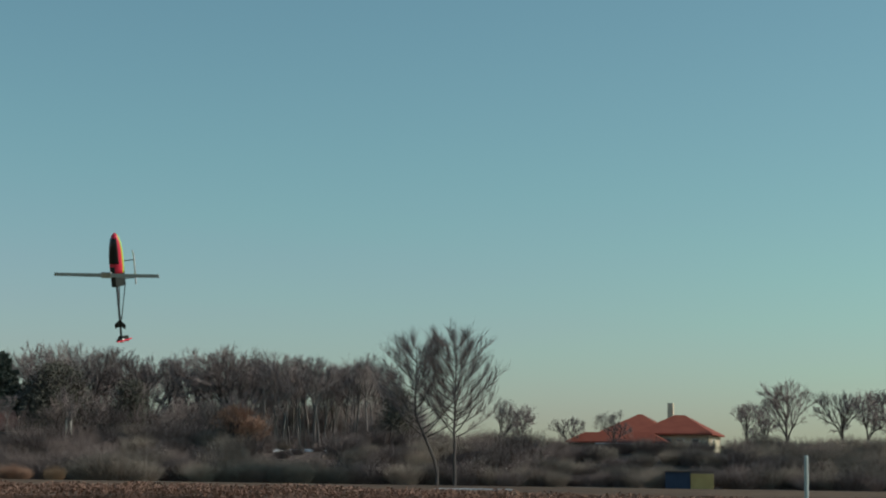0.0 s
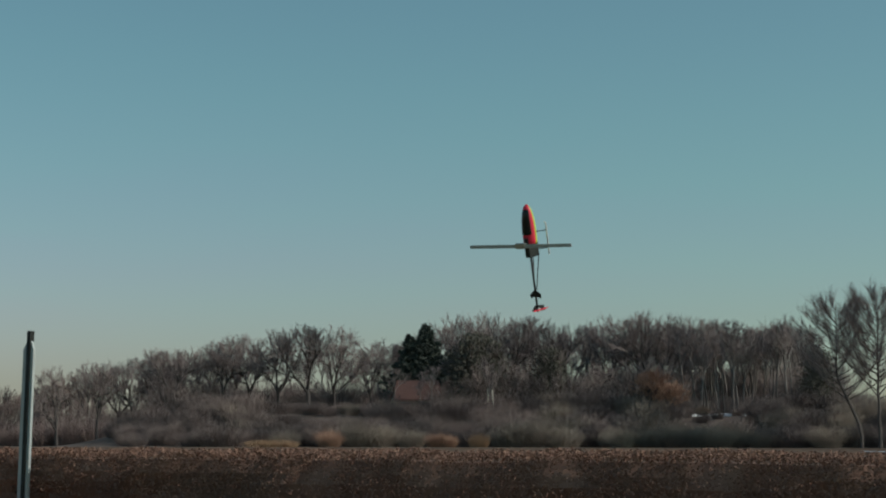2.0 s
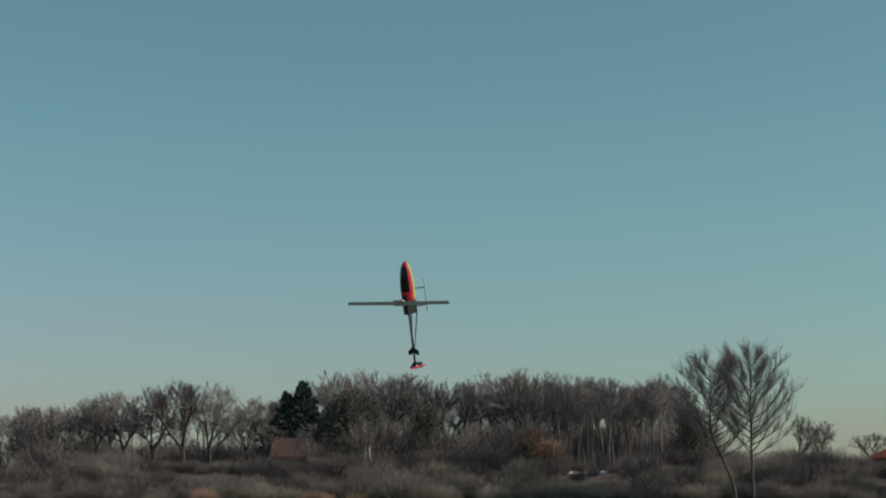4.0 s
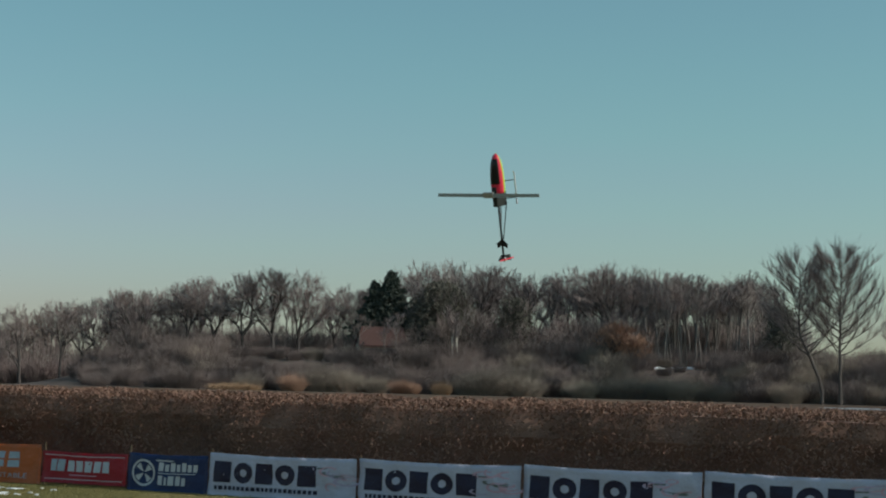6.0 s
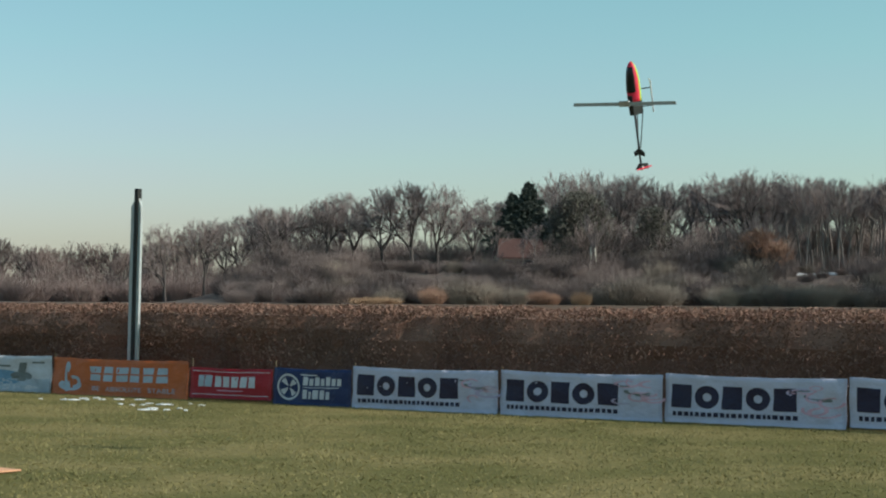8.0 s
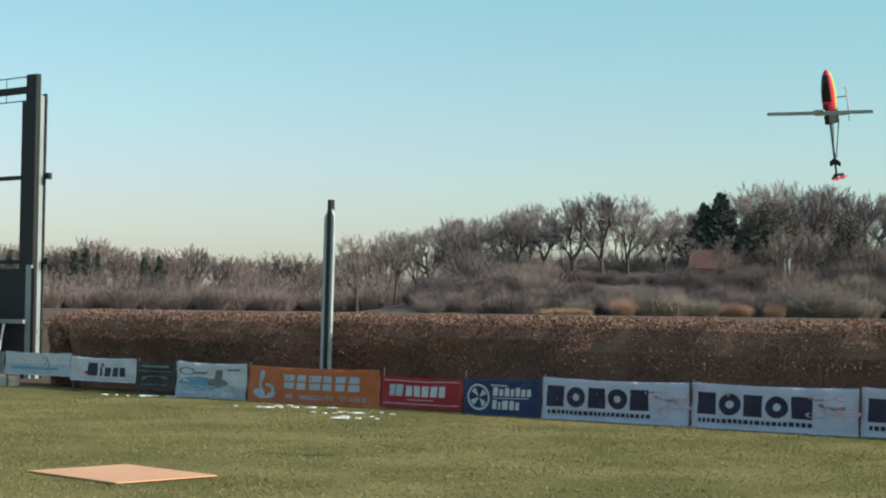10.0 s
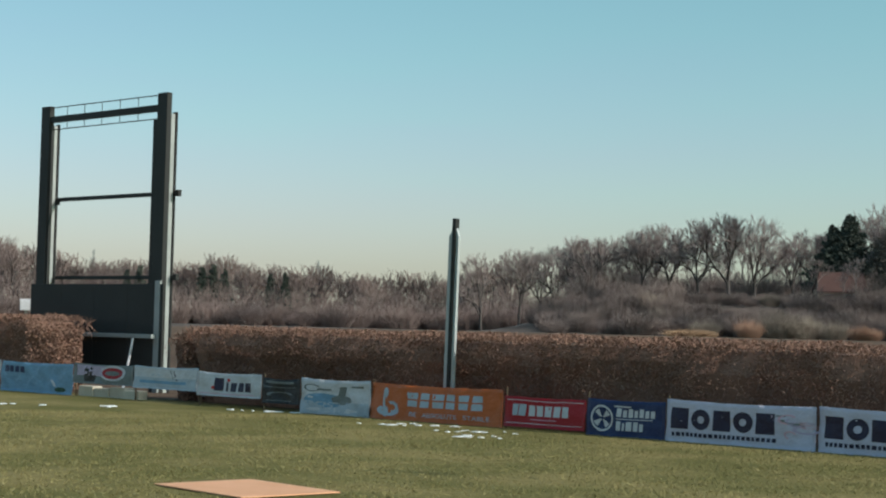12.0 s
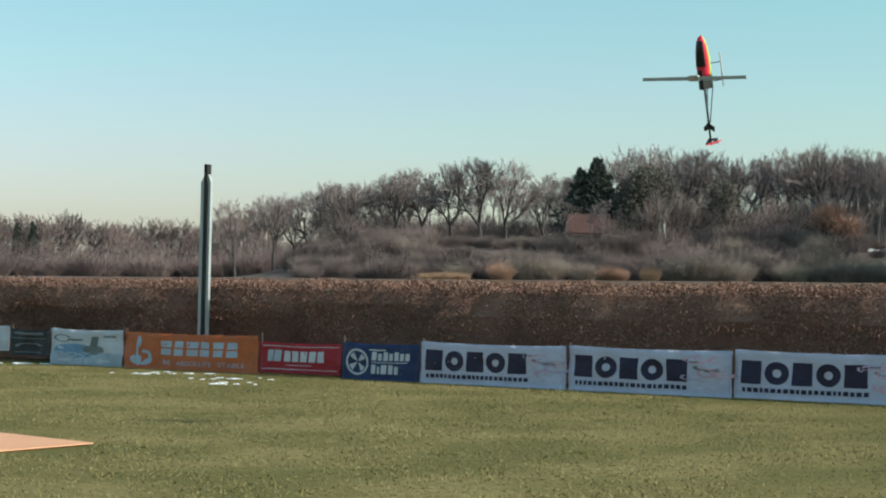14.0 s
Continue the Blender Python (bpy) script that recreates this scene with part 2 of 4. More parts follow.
def turned(way, angle, rng):
    side = way.orthogonal().normalized()
    side.rotate(Matrix.Rotation(rng.uniform(0, 2 * math.pi), 3, way))
    return (way * math.cos(angle) + side * math.sin(angle)).normalized()


def bare_tree(name, seed, label, tall=13.0, bole=0.28, limbs=4, angle=0.5, ratio=0.8, depth=5, ends=2, forks=1, radius=0.24, bark=None,
              twig=None, up=0.10, leafy=0, wobble=0.10, first=0.19, spray=0.05, fine=0.016, lean=0.0, pale=True):
    """A leafless tree: a trunk that divides again and again into limbs, branches and twigs."""
    rng = random.Random(seed)
    top = tagged(new(name), label, "tree")
    trunk, crown = Shape(), Shape()

    def divide(p, way, length, r, level):
        pts = bent(p, way, length, wobble, rng, 3 if level < 2 else 2, 0.02)
        last = level >= depth
        n = len(pts) - 1
        heavy = pale and level < min(3, depth - 1)
        (trunk if heavy else crown).tube(pts, [r * (1 - 0.3 * i / n) for i in range(n)] + [0 if last else r * 0.7], 5 if level < 2 else 3, False)
        end = (pts[-1] - pts[-2]).normalized()
        if level >= depth - 1:
            for _ in range(ends):
                q, e = along(pts, rng.uniform(0.1, 1.0))
                tip = (turned(e, rng.uniform(0.2, 0.8), rng) + Vector((0, 0, up))).normalized()
                crown.tube([q, q + tip * tall * rng.uniform(0.6, 1.3) * spray], [fine, 0], 3, False)
        if last:
            return
        kids = 3 if level < 1 or rng.random() < 0.35 else 2
        spin = rng.uniform(0, 6.28)
        side = end.orthogonal().normalized()
        for k in range(kids):
            out = side.copy()
            out.rotate(Matrix.Rotation(spin + 6.28 * k / kids + rng.gauss(0, 0.3), 3, end))
            lean_ = angle * rng.uniform(0.45, 1.15)
            d = (end * math.cos(lean_) + out * math.sin(lean_) + Vector((0, 0, up))).normalized()
            divide(pts[-1], d, length * ratio * rng.uniform(0.78, 1.12), max(0.02, r * (0.74 if kids == 2 else 0.66)), level + 1)
        if rng.random() < 0.75:
            q, e = along(pts, rng.uniform(0.3, 0.85))
            divide(q, (turned(e, rng.uniform(0.6, 1.0), rng) + Vector((0, 0, up))).normalized(), length * ratio * 0.6, max(0.018, r * 0.4), min(depth, level + 2))

    for k in range(forks):
        way = Vector((lean, 0, 1)) if forks == 1 else Vector((-0.13 + 0.24 * k, 0, 1))
        pts = bent(Vector((0.45 * k, 0.15 * k, -0.3)), way, tall * bole + 0.3, 0.04, rng, 5, 0.03)
        trunk.tube(pts, [radius * (1.3, 1.0, 0.95, 0.9, 0.86, 0.82)[i] for i in range(6)], 8, True)
        spin = rng.uniform(0, 6.28)
        for i in range(limbs):
            a = spin + 6.28 * i / limbs + rng.gauss(0, 0.25)
            tilt = angle * rng.uniform(0.5, 1.25) if i else angle * 0.15
            d = Vector((math.cos(a) * math.sin(tilt), math.sin(a) * math.sin(tilt), math.cos(tilt)))
            p = pts[-1] if i < 2 else along(pts, rng.uniform(0.7, 1.0))[0]
            divide(p, d + (way - Vector((0, 0, 1))) * 0.5, tall * first * rng.uniform(0.85, 1.15), radius * 0.66, 0)
    part("trunk", trunk, bark or BARK, top)
    part("crown", crown, twig or TWIG, top)
    if leafy:
        ivy = Shape()
        for _ in range(leafy):
            t = rng.uniform(0.1, 0.85)
            a, w = rng.uniform(0, 6.28), tall * 0.27 * (1.05 - t) ** 0.5 * abs(rng.gauss(0, 1)) ** 0.6
            leaf(ivy, Vector((math.cos(a) * w, math.sin(a) * w, tall * t + rng.gauss(0, 0.5))), rng.uniform(0.12, 0.24), rng)
        part("ivy", ivy, IVY, top, "dark evergreen ivy")
    return top


def poplar(name, seed, label, lean=0.0, spread=0.35, tall=18.0):
    """A tall tree whose stem runs on into the crown, with limbs that sweep upwards and end in a haze of twigs."""
    rng = random.Random(seed)
    top = tagged(new(name), label, "tree")
    trunk, crown = Shape(), Shape()
    stem = [Vector((lean * tall * (0.3 * (1 - math.cos(1.6 * min(1, i / 5)))), 0, -0.3 + tall * 0.93 * i / 10)) + Vector((rng.gauss(0, 0.05), rng.gauss(0, 0.05), 0)) for i in range(11)]
    trunk.tube(stem, [0.21 * (1 - 0.093 * i) + 0.012 for i in range(11)], 7)
    for i in range(46):
        t = 0.34 + 0.62 * (i + rng.random()) / 46
        p, _d = along(stem, t)
        a = i * 2.4 + rng.gauss(0, 0.3)
        reach = tall * spread * 1.15 * (1 - t) ** 0.55 * rng.uniform(0.75, 1.1) + 0.7
        limb = bent(p, Vector((math.cos(a), math.sin(a), 0.4)), reach * 1.2, 0.06, rng, 5, 0.11)
        bough = Shape()
        bough.tube(limb, [0.075 * (1 - 0.17 * j) * (1.3 - t * 0.7) for j in range(5)] + [0.012], 4, False)
        part("limb", bough, BARK, top)
        for _ in range(24):
            q, e = along(limb, rng.uniform(0.2, 1.0))
            twig = bent(q, turned(e, rng.uniform(0.2, 0.7), rng) + Vector((0, 0, 0.3)), rng.uniform(0.9, 2.0), 0.08, rng, 2, 0.12)
            crown.tube(twig, [0.022, 0.015, 0], 3, False)
            for _k in range(7):
                q2, e2 = along(twig, rng.uniform(0.2, 1.0))
                crown.tube([q2, q2 + (turned(e2, rng.uniform(0.2, 0.6), rng) + Vector((0, 0, 0.25))) * rng.uniform(0.45, 1.1)], [0.013, 0], 3, False)
    part("trunk", trunk, BARK, top)
    part("crown", crown, HAZELTWIG, top)
    return top


def leaf(s, p, size, rng):
    """A leaf folded along its midrib."""
    n = Vector((rng.gauss(0, 1), rng.gauss(0, 1), rng.gauss(0, 1))).normalized()
    a = n.orthogonal().normalized()
    a.rotate(Matrix.Rotation(rng.uniform(0, 6.28), 3, n))
    b = n.cross(a)
    k = len(s.v)
    fold = n * size * 0.22
    s.v += [tuple(p - a * size), tuple(p + b * size * 0.6 + fold), tuple(p + a * size), tuple(p - b * size * 0.6 + fold)]
    s.f += [(k, k + 2, k + 1), (k, k + 3, k + 2)]


def conifer(name, seed, label, tall=11.0, wide=3.2, n=84, thick=0.14):
    rng = random.Random(seed)
    top = tagged(new(name), label, "tree")
    trunk, boughs = Shape(), Shape()
    pts = bent(Vector((0, 0, -0.3)), Vector((0, 0, 1)), tall, 0.02, rng, 8, 0.05)
    trunk.tube(pts, [0.22 * (1 - 0.11 * i) for i in range(9)], 6)
    for i in range(n):
        t = 0.08 + 0.9 * i / n
        p, _d = along(pts, t)
        a = rng.uniform(0, 6.28)
        length = wide * (1 - t) ** 1.05 * rng.uniform(0.6, 1.15) + 0.2
        way = Vector((math.cos(a), math.sin(a), rng.uniform(-0.1, 0.6)))
        bough = bent(p, way, length, 0.12, rng, 4, 0.05)
        boughs.tube(bough, [0.05, 0.04, 0.03, 0.02, 0], 3, False)
        for _ in range(int(34 * length / wide) + 16):
            q, e = along(bough, rng.uniform(0.15, 1))
            for _k in range(3):
                d = turned(e, rng.uniform(0.3, 1.3), rng)
                boughs.tube([q, q + d * rng.uniform(0.25, 0.6)], [thick, 0], 3, False)
    for _ in range(n * 45):
        t = rng.uniform(0.12, 0.95)
        a, w = rng.uniform(0, 6.28), (wide * (1 - t) ** 1.05 * 0.85 + 0.1) * math.sqrt(rng.random())
        leaf(boughs, Vector((math.cos(a) * w, math.sin(a) * w, tall * t)), rng.uniform(0.1, 0.2), rng)
    part("trunk", trunk, BARK, top)
    part("crown", boughs, NEEDLE, top)
    return top


def bush(name, seed, label, mat, wide=2.2, tall=2.4, stems=260, thick=0.022, droop=0.0, category="bush", kids=3):
    """A thicket of thin stems that fan out from the ground."""
    rng = random.Random(seed)
    s = Shape()
    for _ in range(stems):
        a, r = rng.uniform(0, 6.28), wide * 0.55 * math.sqrt(rng.random())
        base = Vector((math.cos(a) * r, math.sin(a) * r, -0.1))
        way = Vector((math.cos(a) * r * 0.9 / wide + rng.gauss(0, 0.22), math.sin(a) * r * 0.9 / wide + rng.gauss(0, 0.22), 1.0))
        length = tall * rng.uniform(0.6, 1.05) * (1 - 0.35 * (r / wide))
        pts = bent(base, way, length, 0.12, rng, 3, -droop)
        s.tube(pts, [thick, thick * 0.8, thick * 0.55, 0], 3, False)
        for _k in range(kids):
            q, e = along(pts, rng.uniform(0.3, 1))
            s.tube([q, q + turned(e, rng.uniform(0.3, 0.9), rng) * tall * rng.uniform(0.12, 0.3)], [thick * 0.6, 0], 3, False)
    return tagged(part(name, s, mat), label, category)


def peak(proto):
    return max(max(v.co.z for v in o.data.vertices) for o in proto.children)


peak = functools.lru_cache(None)(peak)


def tree_at(proto, az, top_el, dist, group="trees along the embankment", turn=None):
    """Sets a copy so that its top reaches the elevation given, seen from the eye."""
    native = peak(proto)
    p = on_ground(az, dist)
    tall = EYE.z + dist * math.tan(radians(top_el)) - p.z
    k = max(0.25, tall / native)
    spin = (az * 97.0) % 360 if turn is None else turn
    ob = copy_thing(proto, Matrix.Translation(p) @ Matrix.Rotation(radians(spin), 4, "Z") @ Matrix.Scale(k, 4))
    return tagged(ob, group=group)


def away(proto):
    """Takes a finished pattern out of the scene once its copies stand."""
    for o in (*proto.children_recursive, proto):
        bpy.data.objects.remove(o)


OAKS = [bare_tree("oak_tree", 11 + i, "leafless grey-brown tree with a rounded crown of fine twigs", bole=0.26, angle=0.47, ends=6, wobble=0.14, up=0.07, first=0.2, radius=0.27) for i in range(5)]
TALLS = [bare_tree("woodland_tree", 31 + i, "slender leafless tree with a high narrow crown", bole=0.56, limbs=3, angle=0.5, radius=0.15, depth=4, first=0.14, ends=5, up=0.14, bark=LIT_WOODBARK) for i in range(3)]
PINES = [conifer("spruce", 51 + i, "dark green conifer standing among bare trees", wide=6.2, n=130, thick=0.1) for i in range(2)]
FAR_PINE = conifer("distant_spruce", 57, "small dark conifer in a distant wood", n=40, thick=0.12, wide=3.0)
IVIED = bare_tree("ivy_clad_tree", 61, "leafless tree wrapped in dark evergreen ivy", depth=4, leafy=9000)
VASE = [poplar("poplar", 71, "large leafless tree with upswept branches and hazy twigs", -0.5),
        poplar("poplar", 72, "large leafless tree with upswept branches and hazy twigs", 0.0, 0.33)]

FARS = [bare_tree("far_tree", 81 + i, "distant leafless brown tree in a wood", bole=0.15, depth=4, ends=6, angle=0.55, twig=HAZED_FARTWIG, fine=0.03) for i in range(2)]
LOW = [bare_tree("thorn_tree", 91 + i, "low bushy leafless tree on the embankment", tall=9, bole=0.06, limbs=6, angle=0.6, depth=3, ends=3, radius=0.12, twig=SCRUB, first=0.24) for i in range(2)]
FARLOW = [bare_tree("far_thorn_tree", 191 + i, "low bushy leafless tree before a distant wood", tall=9, bole=0.06, limbs=6, angle=0.6, depth=3, ends=3, radius=0.12, bark=HAZED_FARTWIG, twig=HAZED_FARTWIG, first=0.24) for i in range(2)]
RUSTY = bare_tree("copper_tree", 95, "tree still holding rust-coloured dead foliage", tall=8, bole=0.12, limbs=6, angle=0.6, depth=5, ends=6, radius=0.14, twig=RUST)
BIRCHES = [bare_tree("birch", 97, "slim leafless birch with pale bark", bole=0.55, limbs=3, angle=0.35, depth=4, radius=0.3, bark=BIRCH, pale=False),
           bare_tree("birch", 98, "forked leafless birch with white bark", bole=0.7, limbs=3, forks=2, angle=0.35, depth=3, radius=0.15, bark=BIRCH)]

# along the embankment: azimuth, elevation of the top, distance
for i, (az, el, d) in enumerate([(-11.5, 2.55, 236), (-10.25, 2.7, 240), (-9.2, 2.6, 250), (-8.6, 3.0, 245), (-7.9, 3.2, 240), (-7.1, 2.9, 248),
                                 (-6.3, 3.4, 238), (-5.5, 3.65, 242), (-4.5, 3.8, 238), (-3.5, 4.0, 236), (-2.7, 3.95, 240), (-1.5, 3.4, 246), (-0.9, 3.5, 250),
                                 (-9.6, 2.75, 255), (-8.3, 2.95, 254), (-7.5, 3.1, 252), (-6.7, 3.15, 255), (-5.9, 3.35, 252)]):
    tree_at(OAKS[(i * 3) % 5], az, el + 0.12, d)
for i, (az, el, d) in enumerate([(1.1, 4.35, 255), (2.0, 4.4, 258), (2.9, 4.35, 252), (3.9, 4.2, 256), (5.0, 4.1, 255), (6.1, 4.2, 250), (7.2, 4.45, 248),
                                 (7.9, 4.35, 246), (8.5, 4.2, 256)]):
    tree_at(OAKS[(i * 3) % 5], az, el + 0.12, d)
for i, (az, el, d) in enumerate([(16.2, 2.8, 240), (16.9, 2.6, 245), (18.5, 2.2, 250), (19.9, 2.4, 238), (24.1, 2.75, 246), (24.7, 2.55, 250),
                                 (25.4, 3.5, 262), (27.1, 3.15, 246), (27.9, 3.15, 240), (28.7, 3.2, 245), (29.6, 3.1, 245)]):
    tree_at(OAKS[(i * 3) % 5], az, el + 0.12, d)
for i, (az, el) in enumerate(((-6.0, 3.3), (-5.1, 3.55), (-4.0, 3.75), (-3.1, 3.8), (-2.3, 3.3), (-7.5, 2.85), (-8.2, 2.75), (-1.2, 3.1), (4.5, 3.9), (3.4, 4.0), (6.6, 4.0))):
    tree_at(TALLS[i % 3], az, el - 0.3, 258)
tree_at(PINES[0], 0.24, 4.05, 241, turn=10)
tree_at(PINES[1], -0.2, 3.72, 241, turn=50)
tree_at(IVIED, 1.75, 3.75, 234, turn=0)
tree_at(IVIED, 2.35, 3.5, 236, turn=120)
tree_at(IVIED, 2.05, 3.8, 240, turn=60)
tree_at(IVIED, 1.3, 3.2, 238, turn=240)
tree_at(IVIED, 4.3, 3.3, 236, turn=200)
tree_at(IVIED, 12.9, 3.2, 232, turn=300)
tree_at(VASE[0], 14.2, 5.3, 206, turn=0)
tree_at(VASE[1], 14.75, 5.5, 204, turn=0)
tree_at(BIRCHES[1], 7.95, 3.1, 226, turn=0)
tree_at(BIRCHES[0], 2.28, 3.0, 227, turn=0)
tree_at(BIRCHES[0], 2.50, 2.9, 227, turn=90)
for az, el in ((-1.0, 1.9), (0.85, 2.1), (-0.1, 1.55), (0.45, 1.9), (-0.65, 1.6)):
    tree_at(LOW[0], az, el, 227, "low trees on the embankment")
for az, el in ((0.42, 2.7), (-0.75, 2.6), (0.05, 2.3)):
    tree_at(TALLS[1], az, el, 226, "low trees on the embankment")
tree_at(RUSTY, 7.6, 2.6, 226)
tree_at(RUSTY, 8.1, 2.2, 225)

# the wood behind them, and scrubby growth in front
rng = random.Random(5)
for i in range(40):
    az = 8.3 + 4.0 * (i + rng.random()) / 40
    tree_at(TALLS[i % 3], az, rng.uniform(3.5, 4.2) + 0.15 * math.sin(az * 4), rng.uniform(236, 266), "trees of the wood behind the embankment")
for i in range(46):
    az = 0.6 + 12.2 * (i + rng.random()) / 46
    tree_at(TALLS[i % 3], az, rng.uniform(3.3, 4.1), rng.uniform(246, 285), "trees of the wood behind the embankment")
for i in range(14):
    az = -8.5 + 8.5 * (i + rng.random()) / 14
    tree_at(TALLS[i % 3], az, rng.uniform(2.3, 3.2) + 0.05 * (az + 4), rng.uniform(246, 275), "trees of the wood behind the embankment")
for i in range(64):
    az = -8.6 + 22.2 * (i + rng.random()) / 64
    el = (rng.uniform(1.6, 2.3) - 0.95 * smooth(az, -5.0, -4.3) * (1 - smooth(az, -1.6, -0.8)) + rng.uniform(0.5, 0.95) * smooth(az, 0, 3) * (1 - smooth(az, 7.8, 8.6))) * (0.8 if 8.4 < az < 11.8 else 1) * smooth(az, -13, -8)
    tree_at(LOW[i % 2], az, el, rng.uniform(228, 243) if abs(az) > 1.1 else 244, "low trees on the embankment")
for i in range(16):
    az = 15 + 15 * (i + rng.random()) / 16
    if 17.9 < az < 24:
        continue
    tree_at(LOW[i % 2], az, rng.uniform(1.3, 1.7), rng.uniform(226, 236), "low trees on the embankment")

for i in range(22):
    az = -9.4 + 4.2 * (i + rng.random()) / 22
    if az > -5:
        continue
    tree_at(LOW[i % 2], az, rng.uniform(1.45, 2.1) * smooth(az, -14, -8), rng.uniform(226, 246), "low trees on the embankment")

# the distant wood at the west end
for i in range(52):
    az = -31 + 20.5 * (i + rng.random()) / 52
    el = 2.05 + 0.7 * noise.noise((az * 0.45, 1.7, 0)) + rng.uniform(-0.12, 0.15) + 0.8 * (1 - smooth(az, -29, -25.5))
    tree_at(FARS[i % 2], az, el, rng.uniform(330, 390), "trees of the distant wood")
for i in range(66):
    az = -31 + 21.5 * (i + rng.random()) / 66
    tree_at(FARLOW[i % 2], az, rng.uniform(1.15, 1.6) + 0.45 * noise.noise((az * 0.45, 1.7, 0)) + 0.4 * (1 - smooth(az, -29, -25)), rng.uniform(300, 326), "trees of the distant wood")
for az, el in ((-22.6, 1.75), (-20.55, 1.75), (-20.2, 1.85), (-19.85, 1.7), (-18.4, 1.6), (-17.9, 1.65), (-23.0, 1.6)):
    tree_at(FAR_PINE, az, el + 0.12, 328, "conifers of the distant wood")

SCRUBS = [bush("thicket", 101 + i, "dense brown leafless thicket on the embankment", SCRUB, 3.0, 3.0, 330, 0.03, kids=4) for i in range(2)]
WILLOWS = [bush("willow_bush", 111 + i, "rounded grey-brown willow bush without leaves", WILLOW, 2.6, 2.9, 460, 0.022, kids=5) for i in range(2)]
RUSTS = bush("rust_bush", 121, "orange-brown bush at the field's edge", RUST, 2.0, 2.3, 520, 0.02, kids=4)
UNDER = [bush("hazel_bush", 141 + i, "tall brown leafless hazel between the trunks of a wood", HAZELTWIG, 2.3, 3.2, 260, 0.03, kids=4) for i in range(2)]
FARSCRUB = bush("far_thicket", 105, "pale brown leafless thicket before a distant wood", HAZED_FARTWIG, 3.0, 3.2, 260, 0.04, kids=3)
REEDS = bush("reed_clump", 131, "clump of dry straw-coloured reed", REED, 2.6, 1.7, 520, 0.02, category="reed")


def bush_at(proto, az, dist, k=1.0, group="bushes along the embankment", wide=1.0):
    m = Matrix.Translation(on_ground(az, dist)) @ Matrix.Rotation(az * 37.0, 4, "Z") @ Matrix.Diagonal((k * wide, k * wide, k, 1))
    tagged(copy_thing(proto, m), group=group)


for row, (d0, n, lo, hi) in enumerate(((209, 78, 0.75, 1.1), (215, 78, 0.8, 1.2), (221, 74, 0.85, 1.25), (227, 70, 0.85, 1.25), (231, 84, 0.35, 0.6))):
    for i in range(n):
        az = -9.6 + 39.5 * (i + rng.random()) / n
        bush_at(SCRUBS[i % 2] if rng.random() < (0.88 if az < 4 else 0.5) else WILLOWS[i % 2], az, d0 + rng.uniform(-2, 3), rng.uniform(lo, hi) * (0.4 if row > 1 and 8.4 < az < 11.2 else 1) * (0.55 if row in (2, 3) and -4.9 < az < -1.2 else 1) * (0.62 if row == 3 and -1.1 < az < 0.8 else 1) * (0.8 if az < -7.5 else 0.75 if 18 < az < 23.8 else 1))
for i in range(50):
    bush_at(FARSCRUB, -31 + 22.5 * (i + rng.random()) / 50, rng.uniform(285, 298), rng.uniform(1.1, 1.6), "bushes of the distant wood")
for i in range(44):
    az = 0.5 + 12.6 * (i + rng.random()) / 44
    bush_at(UNDER[i % 2], az, rng.uniform(240, 262), rng.uniform(1.5, 2.6) * (1 - 0.55 * smooth(az, 7.8, 8.6) * (1 - smooth(az, 11.5, 12))), "hazels of the wood")
for i in range(26):
    bush_at(UNDER[i % 2], 8.0 + 4.6 * (i + rng.random()) / 26, rng.uniform(267, 280), rng.uniform(2.3, 3.1), "hazels of the wood")
for i in range(26):
    az = -8.7 + 9.0 * (i + rng.random()) / 26
    bush_at(UNDER[i % 2], az, rng.uniform(247, 262), rng.uniform(1.0, 1.9) + 0.05 * (az + 4), "hazels of the wood")
for az, k in ((-1.9, 1.25), (-1.2, 1.1), (-0.2, 0.9), (2.9, 1.1), (3.4, 1.35), (3.9, 1.25), (4.5, 1.0), (6.6, 0.9)):
    bush_at(WILLOWS[int(k * 20) % 2], az, 205 + az * 0.2, k * 0.95)
for az, k in ((-2.85, 1.0), (0.65, 0.85), (1.0, 0.7)):
    bush_at(RUSTS, az, 201, k)
for az, k, w in ((-5.1, 0.55, 1.7), (-4.6, 0.6, 1.7), (-4.2, 0.5, 1.5), (2.0, 1.1, 0.6)):
    bush_at(REEDS, az, 198, k, wide=w)
for proto in (*OAKS, *TALLS, *PINES, IVIED, *VASE, FAR_PINE, *FARLOW, *FARS, *LOW, RUSTY, *BIRCHES, *SCRUBS, *WILLOWS, *UNDER, RUSTS, REEDS, FARSCRUB):
    away(proto)


# ---- along the banner fence ----
FM = Matrix.Translation(FENCE_AT) @ Matrix(((FENCE_WAY.x, FENCE_BACK.x, 0), (FENCE_WAY.y, FENCE_BACK.y, 0), (0, 0, 1))).to_4x4()


